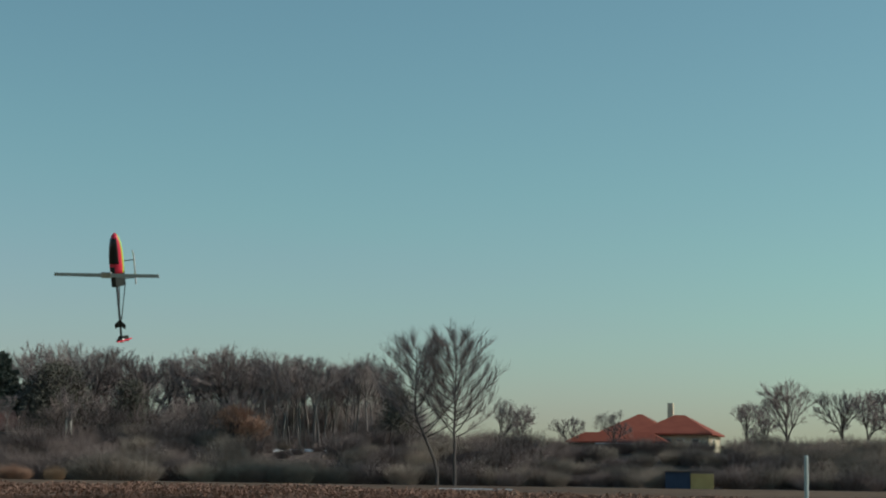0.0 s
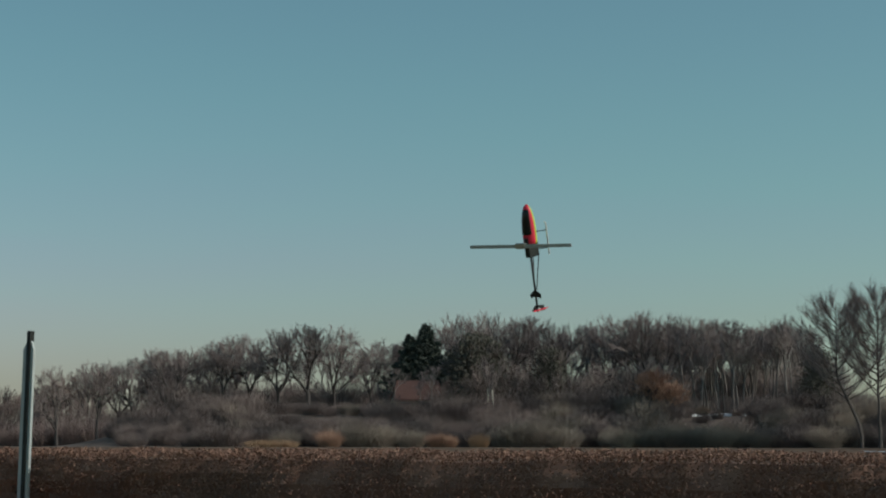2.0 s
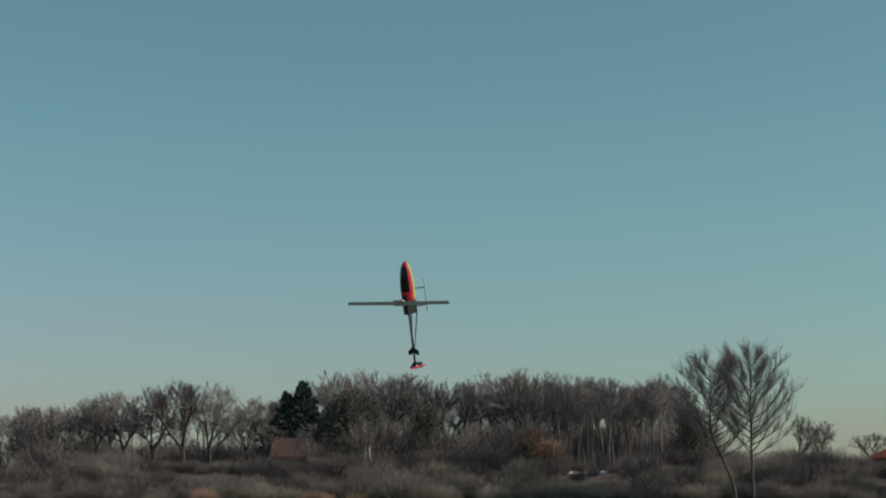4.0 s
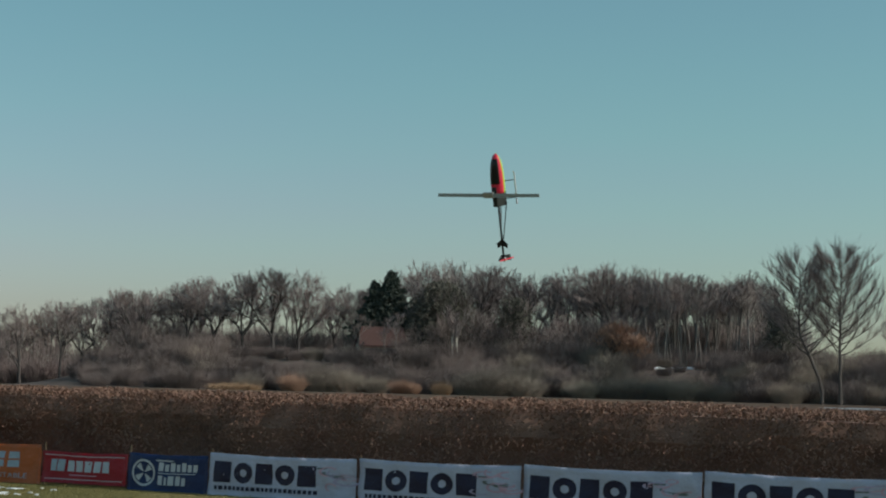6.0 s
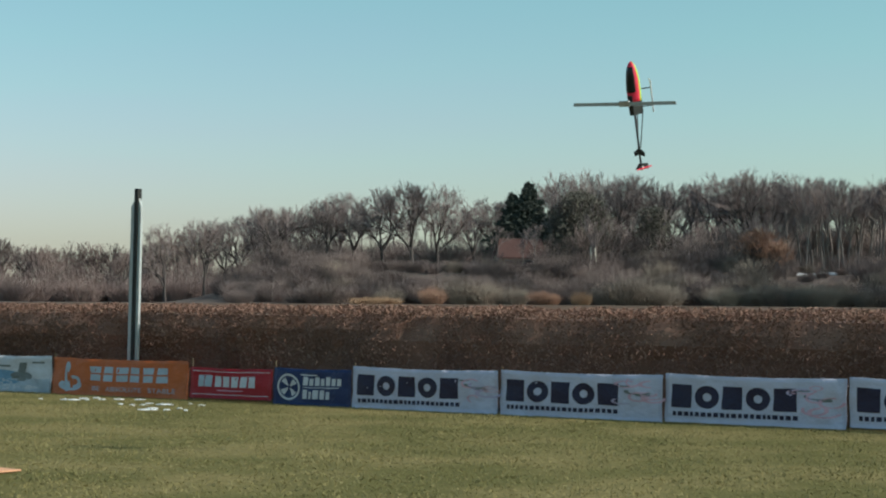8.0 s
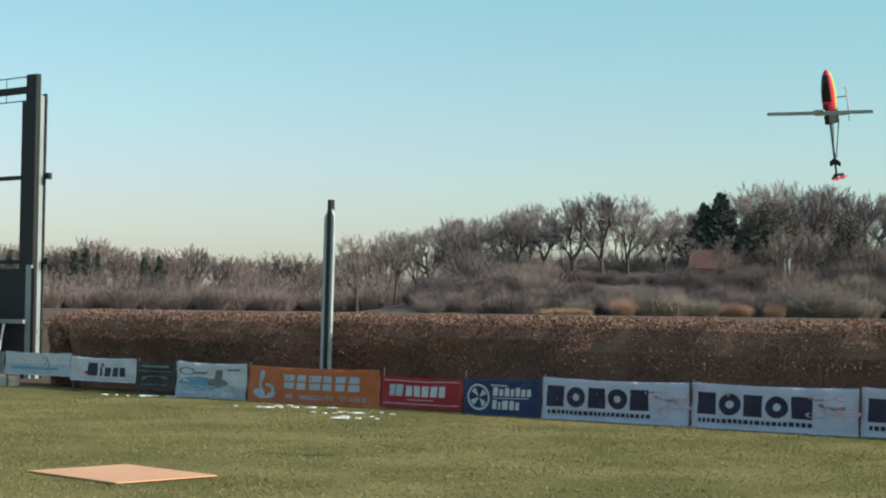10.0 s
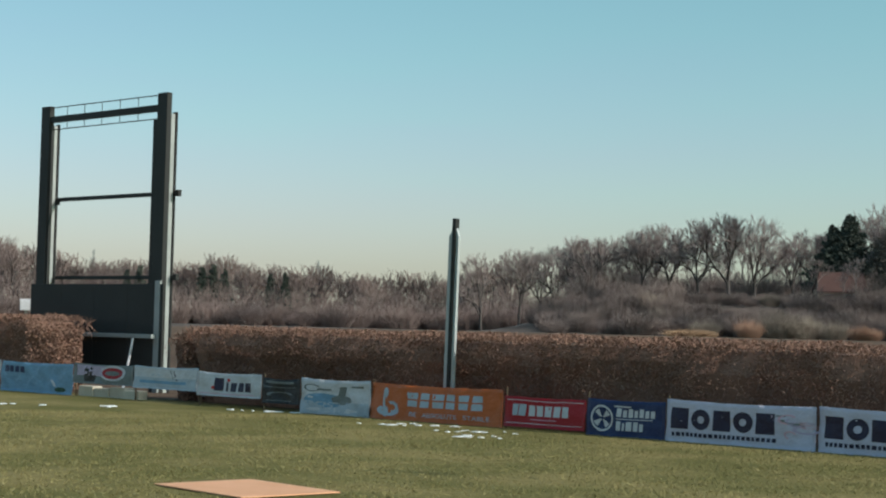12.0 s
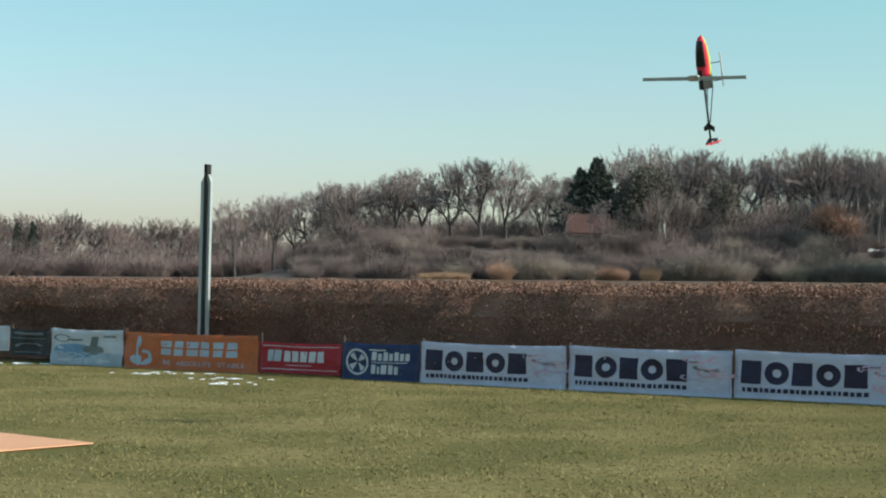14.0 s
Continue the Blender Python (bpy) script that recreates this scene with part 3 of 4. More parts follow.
def make_hedge(name, u0, u1, label, tall=1.74, v0=0.75, v1=2.3, seed=7, dense=1250):
    """A clipped beech hedge: a twiggy core under a coat of dead leaves."""
    rng = random.Random(seed)
    core, coat = Shape(), Shape()

    def skin(u, v, z):
        k = noise.noise((u * 0.55, z * 0.9, seed)) * 0.28 + noise.noise((u * 1.7, z * 2.2, seed + 4)) * 0.15
        return k

    c0, c1 = u0 + 0.7, u1 - 0.7
    n = int((c1 - c0) / 0.25)
    ring = [(v0 + 0.4, 0.0), (v0 + 0.36, 0.55), (v0 + 0.2, 0.95), (v0 + 0.05, 1.2), (v0 + 0.06, tall - 0.35), (v0 + 0.2, tall - 0.1), (v1 - 0.2, tall - 0.1), (v1, tall - 0.4), (v1, 0.0)]
    for i in range(n + 1):
        u = c0 + (c1 - c0) * i / n
        end = min(1.0, 0.5 + 2.0 * min(i, n - i) * (c1 - c0) / n)
        for v, z in ring:
            mid = (v0 + v1) / 2
            core.v.append((u, mid + (v - mid) * end * 0.94 + 0.13 - skin(u, v, z) * 0.9, z * (0.66 + 0.32 * end) * (1 + 0.02 * noise.noise((u * 0.4, 9, seed)))))
    r = len(ring)
    for i in range(n):
        for j in range(r - 1):
            a = i * r + j
            core.f.append((a, a + 1, a + r + 1, a + r))
    core.f += [tuple(range(r)), tuple(n * r + j for j in reversed(range(r)))]
    count = int((u1 - u0) * (tall + 1.0) * dense)
    for _ in range(count):
        u = rng.uniform(u0, u1)
        end = min(1.0, 0.25 + 0.9 * min(u - u0, u1 - u)) ** 0.6
        if rng.random() < 0.68:
            z, v = tall * rng.random() ** 0.8, v0
            gap = noise.noise((u * 0.8, z * 0.9, seed + 2))
            if gap < -0.25 and rng.random() < 0.6:
                continue
            if z < 0.7 and rng.random() < 0.4:
                continue
            v += 0.12 * max(0, z - tall + 0.35) / 0.35 - skin(u, v, z) + abs(rng.gauss(0, 0.07 + 0.16 * max(0, 1 - z)))
            v = (v0 + v1) / 2 + (v - (v0 + v1) / 2) * end
            z = z * (0.6 + 0.4 * end)
        else:
            v = rng.uniform(v0, v1)
            z = tall * (0.6 + 0.4 * end) * (1 + 0.02 * noise.noise((u * 0.4, 9, seed))) - abs(rng.gauss(0, 0.1)) + 0.05 + 0.07 * noise.noise((u * 1.5, v * 1.5, 2)) + 0.04 * noise.noise((u * 5, v * 5, 2))
        leaf(coat, Vector((u, v, z)), rng.uniform(0.016, 0.036), rng)
    for edge in (u0, u1):
        for _ in range(7000):
            inward = 0.75 * rng.random() ** 0.7
            half = (v1 - v0) / 2 * min(1.0, 0.35 + inward)
            z = tall * (0.6 + 0.36 * min(1.0, inward * 1.3)) * rng.random() ** 0.8
            spot_ = Vector((edge + inward * (1 if edge == u0 else -1) + 0.1 * noise.noise((z * 3, inward, seed)), (v0 + v1) / 2 + half * rng.uniform(-1, 1), z))
            leaf(coat, spot_, rng.uniform(0.025, 0.055), rng)
    for _ in range(int((u1 - u0) * 60)):
        u, v = rng.uniform(u0, u1), rng.uniform(v0, v1)
        p = Vector((u, v, tall - 0.1))
        coat.tube([p, p + Vector((rng.gauss(0, 0.06), rng.gauss(0, 0.06), rng.uniform(0.1, 0.2)))], [0.005, 0], 3, False)
    for s in (core, coat):
        s.v = [(x, y, z * (1 - 0.05 * smooth(x, 7, 15))) for x, y, z in s.v]
    top = thing(name, label, "hedge", m=FM)
    part("core", core, HEDGE_CORE, top)["kind"] = "stuff"
    part("foliage", coat, HEDGE_LEAF, top)["kind"] = "stuff"


make_hedge("hedge", -15.4, 21.5, "clipped beech hedge with brown dead leaves behind the banners")
make_hedge("hedge", -34.0, -20.4, "end of a beech hedge, tawny dead leaves in full sun", seed=19, tall=1.92, v0=0.6, v1=2.4)


# ---- banners ----
def paint(name, colour, rough=0.45, spread=0.06, bump=0.7):
    dark = tuple(c * 0.8 for c in colour)
    return material(name, dark, colour, rough=rough, scale=2.5, fine=5.5, bump=bump, spread=spread, depth=0.06)


WHITE = paint("white_vinyl", (0.64, 0.635, 0.67))
# White vinyl with the blue cast of sky-lit shade put into the colour.
SHADEWHITE = paint("sky_shaded_white_vinyl", (0.58, 0.565, 0.69))
INK = paint("dark_ink", (0.025, 0.02, 0.05))
ORANGE = paint("orange_vinyl", (0.58, 0.14, 0.042))
RED = paint("red_vinyl", (0.40, 0.0156, 0.026))
NAVY = paint("navy_vinyl", (0.02, 0.036, 0.115))
SKYBLUE = paint("light_blue_vinyl", (0.187, 0.351, 0.515))
PALEBLUE = paint("pale_blue_vinyl", (0.452, 0.515, 0.593))
BLACK = paint("black_vinyl", (0.022, 0.02, 0.022))
LILAC = paint("lilac_ink", (0.50, 0.42, 0.58))
PINK = paint("pink_ink", (0.70, 0.42, 0.52))
GREYINK = paint("grey_ink", (0.18, 0.2, 0.2))
GREEN = paint("dark_green_ink", (0.02, 0.07, 0.04))
CRIMSON = paint("crimson_ink", (0.62, 0.03, 0.03))
PALEGREY = paint("pale_grey_paint", (0.48, 0.51, 0.51), bump=0)
STAKE = material("weathered_wood", (0.06, 0.045, 0.03), (0.16, 0.12, 0.08), scale=3, fine=30)


class Banner:
    """A sheet of printed vinyl hung along the fence; its print is laid on in shapes that follow the folds."""

    def __init__(self, label, u0, u1, z0, z1, mat, seed, slack=1.0):
        self.w, self.h, self.seed, self.slack, self.z0 = u1 - u0, z1 - z0, seed, slack, z0
        self.top = thing("banner", label, "banner", "banners along the fence", FM @ Matrix.Translation((u0, 0.0, z0)))
        s = Shape()
        nx, nz = max(6, int(self.w / 0.09)), 10
        for side in (0.0, 0.006):
            for i in range(nx + 1):
                for j in range(nz + 1):
                    s.v.append(self.at(self.w * i / nx, self.h * j / nz, -side))
        k, c = (nx + 1) * (nz + 1), nz + 1
        for i in range(nx):
            for j in range(nz):
                a = i * c + j
                s.f += [(a, a + c, a + c + 1, a + 1), (k + a, k + a + 1, k + a + c + 1, k + a + c)]
        for i in range(nx):
            for j in (0, nz):
                a = i * c + j
                s.f.append((a, a + c, k + a + c, k + a))
        for j in range(nz):
            for i in (0, nx):
                a = i * c + j
                s.f.append((a, a + 1, k + a + 1, k + a))
        part("sheet", s, mat, self.top, smooth=True)

    def at(self, x, z, lift=0.0):
        """A place on the sheet, lift metres in front of it; the hems sag between the ties."""
        t, q = x / self.w, z / self.h
        fold = 0.016 * math.sin(x * 9 + z * 5 + self.seed) * math.sin(z * 7 + self.seed * 2) + 0.036 * noise.noise((x * 2.3, z * 3.0, self.seed * 3.7))
        fold += 0.012 * noise.noise((x * 7, z * 6 + x * 3, self.seed))
        sag = 0.028 * self.slack * math.sin(math.pi * t) * q + 0.008 * noise.noise((x * 3, self.seed, q))
        return (x, -lift - fold * self.slack - 0.03 * (1 - q), z - sag)

    def block(self, mat, x0, z0, x1, z1, slant=0.0, parts=None, name="print", label=""):
        s, n = Shape(), max(1, int((x1 - x0) / 0.08))
        m = max(1, int((z1 - z0) / 0.08))
        for lift in (0.006, 0.0):
            for i in range(n + 1):
                for j in range(m + 1):
                    z = z0 + (z1 - z0) * j / m
                    s.v.append(self.at(x0 + (x1 - x0) * i / n + slant * (z - z0), z, lift))
        c, k = m + 1, (n + 1) * (m + 1)
        for i in range(n):
            for j in range(m):
                a = i * c + j
                s.f.append((a, a + c, a + c + 1, a + 1))
        part(name, s, mat, self.top, label, smooth=True)

    def oval(self, mat, x, z, rx, rz, inner=0.0, a0=0.0, a1=360.0, name="print", lift=0.006):
        """A filled oval, a ring or a bent stroke."""
        s, n = Shape(), max(6, int((a1 - a0) / 15))
        for i in range(n + 1):
            a = radians(a0 + (a1 - a0) * i / n)
            for k in (inner, (1 + inner) / 2, 1.0):
                s.v.append(self.at(x + math.cos(a) * rx * k, z + math.sin(a) * rz * k, lift))
        for i in range(n):
            for j in (0, 1):
                a = i * 3 + j
                s.f.append((a, a + 1, a + 4, a + 3))
        part(name, s, mat, self.top, smooth=True)

    def words(self, text, mat, x, z, size, wide):
        """Lettering in the built-in font, stretched to its width."""
        cu = bpy.data.curves.new("lettering", "FONT")
        cu.body, cu.size = text, size
        tmp = new("lettering", cu)
        bpy.context.view_layer.update()
        me = bpy.data.meshes.new_from_object(tmp.evaluated_get(bpy.context.evaluated_depsgraph_get()))
        bpy.data.objects.remove(tmp)
        far = max(v.co.x for v in me.vertices)
        for v in me.vertices:
            v.co = Vector(self.at(x + v.co.x * wide / far, z + v.co.y, 0.008))
        me.materials.append(mat)
        new("lettering", me).parent = self.top


def white_banner(u0, u1, z0, z1, seed):
    b = Banner("white vinyl banner with bold dark print and pale lilac sketch", u0, u1, z0, z1, SHADEWHITE, seed)
    k = b.w / 3.05
    lo, hi = 0.235, 0.60
    x = 0.11
    for shape, wide in (("bar", 0.36), ("disc", 0.42), ("bar", 0.34), ("disc", 0.42), ("bar", 0.38)):
        if shape == "disc":
            b.oval(INK, (x + wide / 2) * k, (lo + hi) / 2, wide / 2 * k, (hi - lo) / 2, 0.36)
        else:
            b.block(INK, x * k, lo, (x + wide) * k, hi)
        x += wide + 0.055
    rng = random.Random(seed)
    x = 0.14
    while x < 2.2:
        w = rng.choice((0.055, 0.07, 0.085))
        b.block(INK, x * k, 0.105, (x + w) * k, 0.175)
        x += w + 0.03
    for i in range(9):
        px, pz = rng.uniform(2.3, 2.9), rng.uniform(0.16, 0.64)
        b.oval(rng.choice((LILAC, PINK)), px * k, pz, rng.uniform(0.1, 0.28) * k, rng.uniform(0.03, 0.09), 0.72, rng.uniform(0, 180), rng.uniform(220, 400))
    b.block(GREYINK, 2.25 * k, 0.55, 2.45 * k, 0.575, 1.0)
    b.oval(GREYINK, 2.62 * k, 0.48, 0.26 * k, 0.05, 0.7, 150, 330)
    b.oval(GREYINK, 2.7 * k, 0.42, 0.13 * k, 0.02)


for i, (u0, u1, z0, z1) in enumerate(((0.02, 3.04, 0.0, 0.735), (3.08, 6.1, 0.0, 0.75), (6.14, 9.12, 0.015, 0.775), (9.17, 12.25, 0.05, 0.80))):
    white_banner(u0, u1, z0, z1, i + 1)

b = Banner("white banner with a red corner and dark green strokes", 12.32, 15.4, 0.04, 0.82, WHITE, 5)
b.block(RED, 0.0, 0.66, 1.6, 0.77)
for x, kind in ((0.28, 0), (0.62, 1), (1.0, 0), (1.4, 1)):
    b.block(GREEN, x, 0.18, x + 0.045, 0.50, 0.1 if kind == 0 else 0.35)
    b.oval(GREEN, x + 0.12, 0.42, 0.13, 0.09, 0.7, -80 if kind == 0 else 30, 110 if kind == 0 else 200)
    b.block(GREEN, x + 0.08, 0.2, x + 0.12, 0.38, -0.5)
b.oval(RED, 0.95, 0.0, 0.65, 0.16, 0.0, 0, 180)
b.block(PINK, 0.12, 0.56, 0.5, 0.59, 0.3)

b = Banner("navy blue vinyl banner with a white ring emblem", -1.77, -0.02, 0.0, 0.67, NAVY, 6, 0.8)
b.oval(WHITE, 0.36, 0.33, 0.255, 0.245, 0.84)
for a in (20, 110, 200, 290):
    b.oval(WHITE, 0.36, 0.33, 0.19, 0.18, 0.15, a, a + 38)
for z, hi, runs in ((0.37, 0.53, (0.10, 0.09, 0.10, 0.08, 0.1, 0.09, 0.09)), (0.12, 0.29, (0.10, 0.05, 0.12, 0.10, 0.09))):
    x = 0.68
    for w in runs:
        b.block(WHITE, x, z, x + w, hi - 0.03 * (w < 0.095), 0.05)
        x += w + 0.035
b.block(WHITE, 0.68, 0.325, 1.5, 0.34)
b.block(WHITE, 0.62, 0.55, 1.0, 0.575)

b = Banner("red vinyl banner with white block print and thin borders", -3.78, -1.82, 0.05, 0.63, RED, 7, 0.8)
for z in (0.07, 0.51):
    b.block(WHITE, 0.06, z, 1.9, z + 0.012)
for x, w in ((0.20, 0.13), (0.35, 0.17)):
    b.block(PALEBLUE, x, 0.22, x + w, 0.44, 0.1)
for i in range(5):
    b.block(WHITE, 0.60 + 0.205 * i, 0.225, 0.76 + 0.205 * i, 0.43)
b.block(PINK, 0.66, 0.15, 1.3, 0.165)

b = Banner("orange vinyl banner with white print and a ribbon emblem", -7.44, -3.84, 0.0, 0.735, ORANGE, 8)
b.oval(PALEBLUE, 0.44, 0.36, 0.09, 0.30, 0.35, 40, 320)
b.oval(PALEBLUE, 0.52, 0.2, 0.3, 0.12, 0.55, 140, 380)
b.oval(PALEBLUE, 0.6, 0.26, 0.2, 0.13, 0.5, -100, 120)
for i, w in enumerate((0.27, 0.25, 0.29, 0.25, 0.25, 0.28)):
    b.block(PALEBLUE, 1.05 + 0.352 * i, 0.3, 1.05 + 0.352 * i + w, 0.43)
    b.block(PALEBLUE, 1.05 + 0.352 * i, 0.46, 1.05 + 0.352 * i + w, 0.59)
b.words("BE", PALEBLUE, 1.1, 0.1, 0.13, 0.22)
b.words("ABSOLUTE", PALEBLUE, 1.48, 0.1, 0.13, 0.95)
b.words("STABLE", PALEBLUE, 2.58, 0.1, 0.13, 0.7)

b = Banner("pale blue and white banner with a faint grey picture", -9.58, -7.47, 0.0, 0.755, WHITE, 9)
b.block(PALEBLUE, 0.0, 0.02, 2.08, 0.28)
b.oval(SKYBLUE, 0.7, 0.3, 0.6, 0.16)
b.oval(GREYINK, 1.25, 0.33, 0.32, 0.1)
b.block(GREYINK, 1.12, 0.34, 1.32, 0.62, 0.35)
b.oval(WHITE, 1.0, 0.1, 0.8, 0.06)
b.oval(GREYINK, 0.35, 0.56, 0.26, 0.08, 0.75, 20, 340)
b.block(GREYINK, 0.5, 0.52, 0.95, 0.56, 0.4)
b.block(GREYINK, 1.55, 0.60, 1.9, 0.64)

b = Banner("black vinyl banner with thin pale print", -10.86, -9.62, 0.16, 0.71, BLACK, 10)
for x0, z, x1 in ((0.1, 0.45, 1.05), (0.05, 0.36, 1.15), (0.15, 0.06, 1.0)):
    b.block(GREYINK, x0, z, x1, z + (0.05 if z > 0.4 else 0.014))
b.oval(GREYINK, 0.6, 0.2, 0.45, 0.07, 0.7, 10, 200)

b = Banner("white vinyl banner with bold black and red print", -13.1, -10.9, 0.23, 0.77, WHITE, 11)
b.block(CRIMSON, 0.5, 0.17, 0.62, 0.24, 0.8)
for x, w, z in ((0.62, 0.3, 0.43), (1.0, 0.08, 0.34), (1.18, 0.2, 0.335), (1.44, 0.18, 0.335), (1.68, 0.2, 0.335)):
    b.block(INK, x, 0.13, x + w, z)
b.oval(CRIMSON, 1.08, 0.39, 0.06, 0.04)
b.block(PINK, 0.1, 0.05, 2.0, 0.07)

b = Banner("white and pale blue banner with slanting streaks", -15.5, -13.12, 0.30, 0.83, PALEBLUE, 12)
b.block(WHITE, 0.0, 0.27, 2.36, 0.5)
b.block(SKYBLUE, 0.25, 0.13, 2.0, 0.20)
b.block(SKYBLUE, 0.2, 0.33, 1.4, 0.345)
b.block(INK, 1.62, 0.22, 1.66, 0.45, -0.5)
b.block(GREYINK, 1.5, 0.25, 1.53, 0.46, -0.5)

b = Banner("dark banner with a red oval emblem ringed in white", -17.95, -15.55, 0.32, 0.81, GREYINK, 13)
b.block(LILAC, 0.15, 0.2, 1.3, 0.46)
b.oval(BLACK, 0.65, 0.27, 0.22, 0.17)
b.block(BLACK, 0.42, 0.05, 0.9, 0.24)
b.oval(WHITE, 1.6, 0.29, 0.52, 0.19)
b.oval(RED, 1.6, 0.29, 0.42, 0.14, lift=0.012)
b.oval(GREYINK, 1.6, 0.29, 0.28, 0.06, lift=0.016)

b = Banner("sky-blue vinyl banner with a dark corner print", -21.2, -18.0, 0.0, 0.77, SKYBLUE, 14)
for i, w in enumerate((0.2, 0.17, 0.17, 0.2)):
    b.block(NAVY, 0.18 + 0.24 * i, 0.5, 0.18 + 0.24 * i + w, 0.66)
b.block(WHITE, 2.45, 0.2, 2.55, 0.36, -1.2)
b.oval(GREEN, 2.7, 0.12, 0.22, 0.06)

b = Banner("white vinyl banner with heavy red print", -24.6, -21.25, 0.08, 0.78, WHITE, 15)
for i, w in enumerate((0.18, 0.23, 0.23, 0.23, 0.2)):
    b.block(CRIMSON, 1.75 + 0.29 * i, 0.22, 1.75 + 0.29 * i + w, 0.56 if i in (2, 3) else 0.44)
b.block(SKYBLUE, 0.1, 0.05, 1.3, 0.6)

# stakes that the banners are tied to
stake = Shape()
stake.tube([Vector((0, 0.07, -0.2)), Vector((0.01, 0.07, 0.79))], [0.022, 0.018], 6)
STAKE_OB = tagged(part("fence_stake", stake, STAKE), "thin weathered wooden stake between two banners", "stake", "stakes of the banner fence")
for u in (15.45, 12.28, 9.145, 6.12, 3.06, 0.0, -1.8, -3.81, -7.45, -9.6, -10.88, -13.11, -15.53, -17.97, -21.22):
    copy_thing(STAKE_OB, FM @ Matrix.Translation((u, 0, 0)))
bpy.data.objects.remove(STAKE_OB)


# ---- the display frame ----
def framed(name, mat, parent, *boxes, label="", bevel=0.008):
    s = Shape()
    for bx in boxes:
        s.box(*bx)
    ob = part(name, s, mat, parent, label)
    return bevelled(ob, bevel) if bevel else ob


screen = thing("display_frame", "tall black steel frame of an empty outdoor display board", "frame", m=FM @ Matrix.Translation((0, 3.2, 0)))
L, R = -24.65, -18.78
for x in (L, R - 0.42):
    framed("column", STEEL_BLACK, screen, (x, 0, 0, x + 0.42, 0.16, 7.95))
    framed("web", STEEL_GREY, screen, (x + 0.28, 0.162, -0.2, x + 0.4, 0.3, 7.4), label="grey galvanised steel web")
    framed("back_flange", STEEL_BLACK, screen, (x + 0.28, 0.302, -0.2, x + 0.44, 0.36, 7.45))
framed("inner_post", STEEL_BLACK, screen, (L + 0.422, 0.03, 2.8, L + 0.5, 0.13, 7.4))
framed("inner_post", STEEL_BLACK, screen, (R - 0.62, 0.03, 2.8, R - 0.422, 0.13, 7.25))
framed("base_post", STEEL_GREY, screen, (R - 0.2, -0.06, -0.2, R + 0.02, -0.002, 2.95), label="grey galvanised steel post")
framed("top_beam", STEEL_BLACK, screen, (L + 0.422, 0.03, 7.47, R - 0.422, 0.14, 7.65))
framed("cross_bar", STEEL_BLACK, screen, (L + 0.5, 0.302, 5.23, R + 0.2, 0.38, 5.34))
framed("cross_bar", STEEL_BLACK, screen, (L + 0.5, 0.302, 3.0, R + 0.2, 0.38, 3.1))
framed("bracket", STEEL_BLACK, screen, (R + 0.1, 0.29, 5.2, R + 0.22, 0.4, 5.37))
framed("bracket", STEEL_BLACK, screen, (R + 0.1, 0.29, 2.97, R + 0.22, 0.4, 3.14))
framed("bracket", STEEL_BLACK, screen, (L + 0.4, 0.29, 5.14, L + 0.56, 0.36, 5.24))
# Real board above the rail; below it the black sheet stands in for shade.
for i in range(4):
    w = (R - L + 0.3) / 4
    framed("panel", STEEL_BLACK, screen, (L - 0.15 + w * i + 0.002, -0.05, 0.25, L - 0.15 + w * (i + 1) - 0.002, -0.004, 2.86))
framed("lower_rail", STEEL_GREY, screen, (L + 1.7, -0.2, 1.42, R - 0.1, -0.06, 1.53), label="grey steel rail")
s = Shape()
s.tube([Vector((R - 0.75, -0.3, 1.42)), Vector((R - 0.9, -0.5, -0.1))], [0.035, 0.035], 8)
part("strut", s, WHITE, screen, "white painted strut")
for v, zz in ((0.05, 7.9), (0.05, 7.27)):
    s = Shape()
    s.tube([Vector((L + 0.4, v, zz)), Vector((R - 0.4, v, zz))], [0.015, 0.015], 6)
    part("rail", s, STEEL_BLACK, screen)
for i in range(5):
    s = Shape()
    x = L + 1.22 + 0.83 * i
    s.tube([Vector((x, 0.05, 7.27)), Vector((x, 0.05, 7.9))], [0.01, 0.01], 5)
    part("rung", s, STEEL_BLACK, screen)

pole = thing("sign_post", "tall grey steel post with a dark strip before the hedge", "post", m=FM @ Matrix.Translation((-5.88, 0.62, 0)) @ Matrix.Rotation(radians(1.1), 4, "Y"))
framed("core", STEEL_BLACK, pole, (-0.04, -0.03, -0.1, 0.05, 0.09, 4.1), label="dark steel core strip")
s = Shape()
for x0, x1, cut in ((-0.145, -0.042, -1), (0.052, 0.12, 1)):
    a, c = (x0, x1) if cut < 0 else (x1, x0)
    for y in (0.0, 0.06):
        s.v += [(a, y, -0.1), (c, y, -0.1), (c, y, 3.9), (a, y, 3.74)]
    k = len(s.v) - 8
    s.f += [(k, k + 1, k + 2, k + 3), (k + 4, k + 7, k + 6, k + 5)] + [(k + i, k + 4 + i, k + 4 + (i + 1) % 4, k + (i + 1) % 4) for i in range(4)]
part("flange", s, PALEGREY, pole, "grey galvanised steel side plates")

s = Shape()
s.tube([Vector((11.08, 22.73, -0.2)), Vector((11.08, 22.73, 2.3)), Vector((11.08, 22.73, 2.33))], [0.03, 0.03, 0.02], 10)
tagged(part("white_post", s, PALEGREY, smooth=False), "slim white painted post standing in the hedge", "post")

# ---- on the grass ----
PLY = material("plywood", (0.62, 0.29, 0.15), (0.86, 0.46, 0.28), rough=0.75, scale=1.5, fine=18, bump=0.1)
s = Shape()
s.box(-0.87, -0.66, 0.0, 0.87, 0.66, 0.016)
board = bevelled(part("landing_board", s, PLY), 0.004)
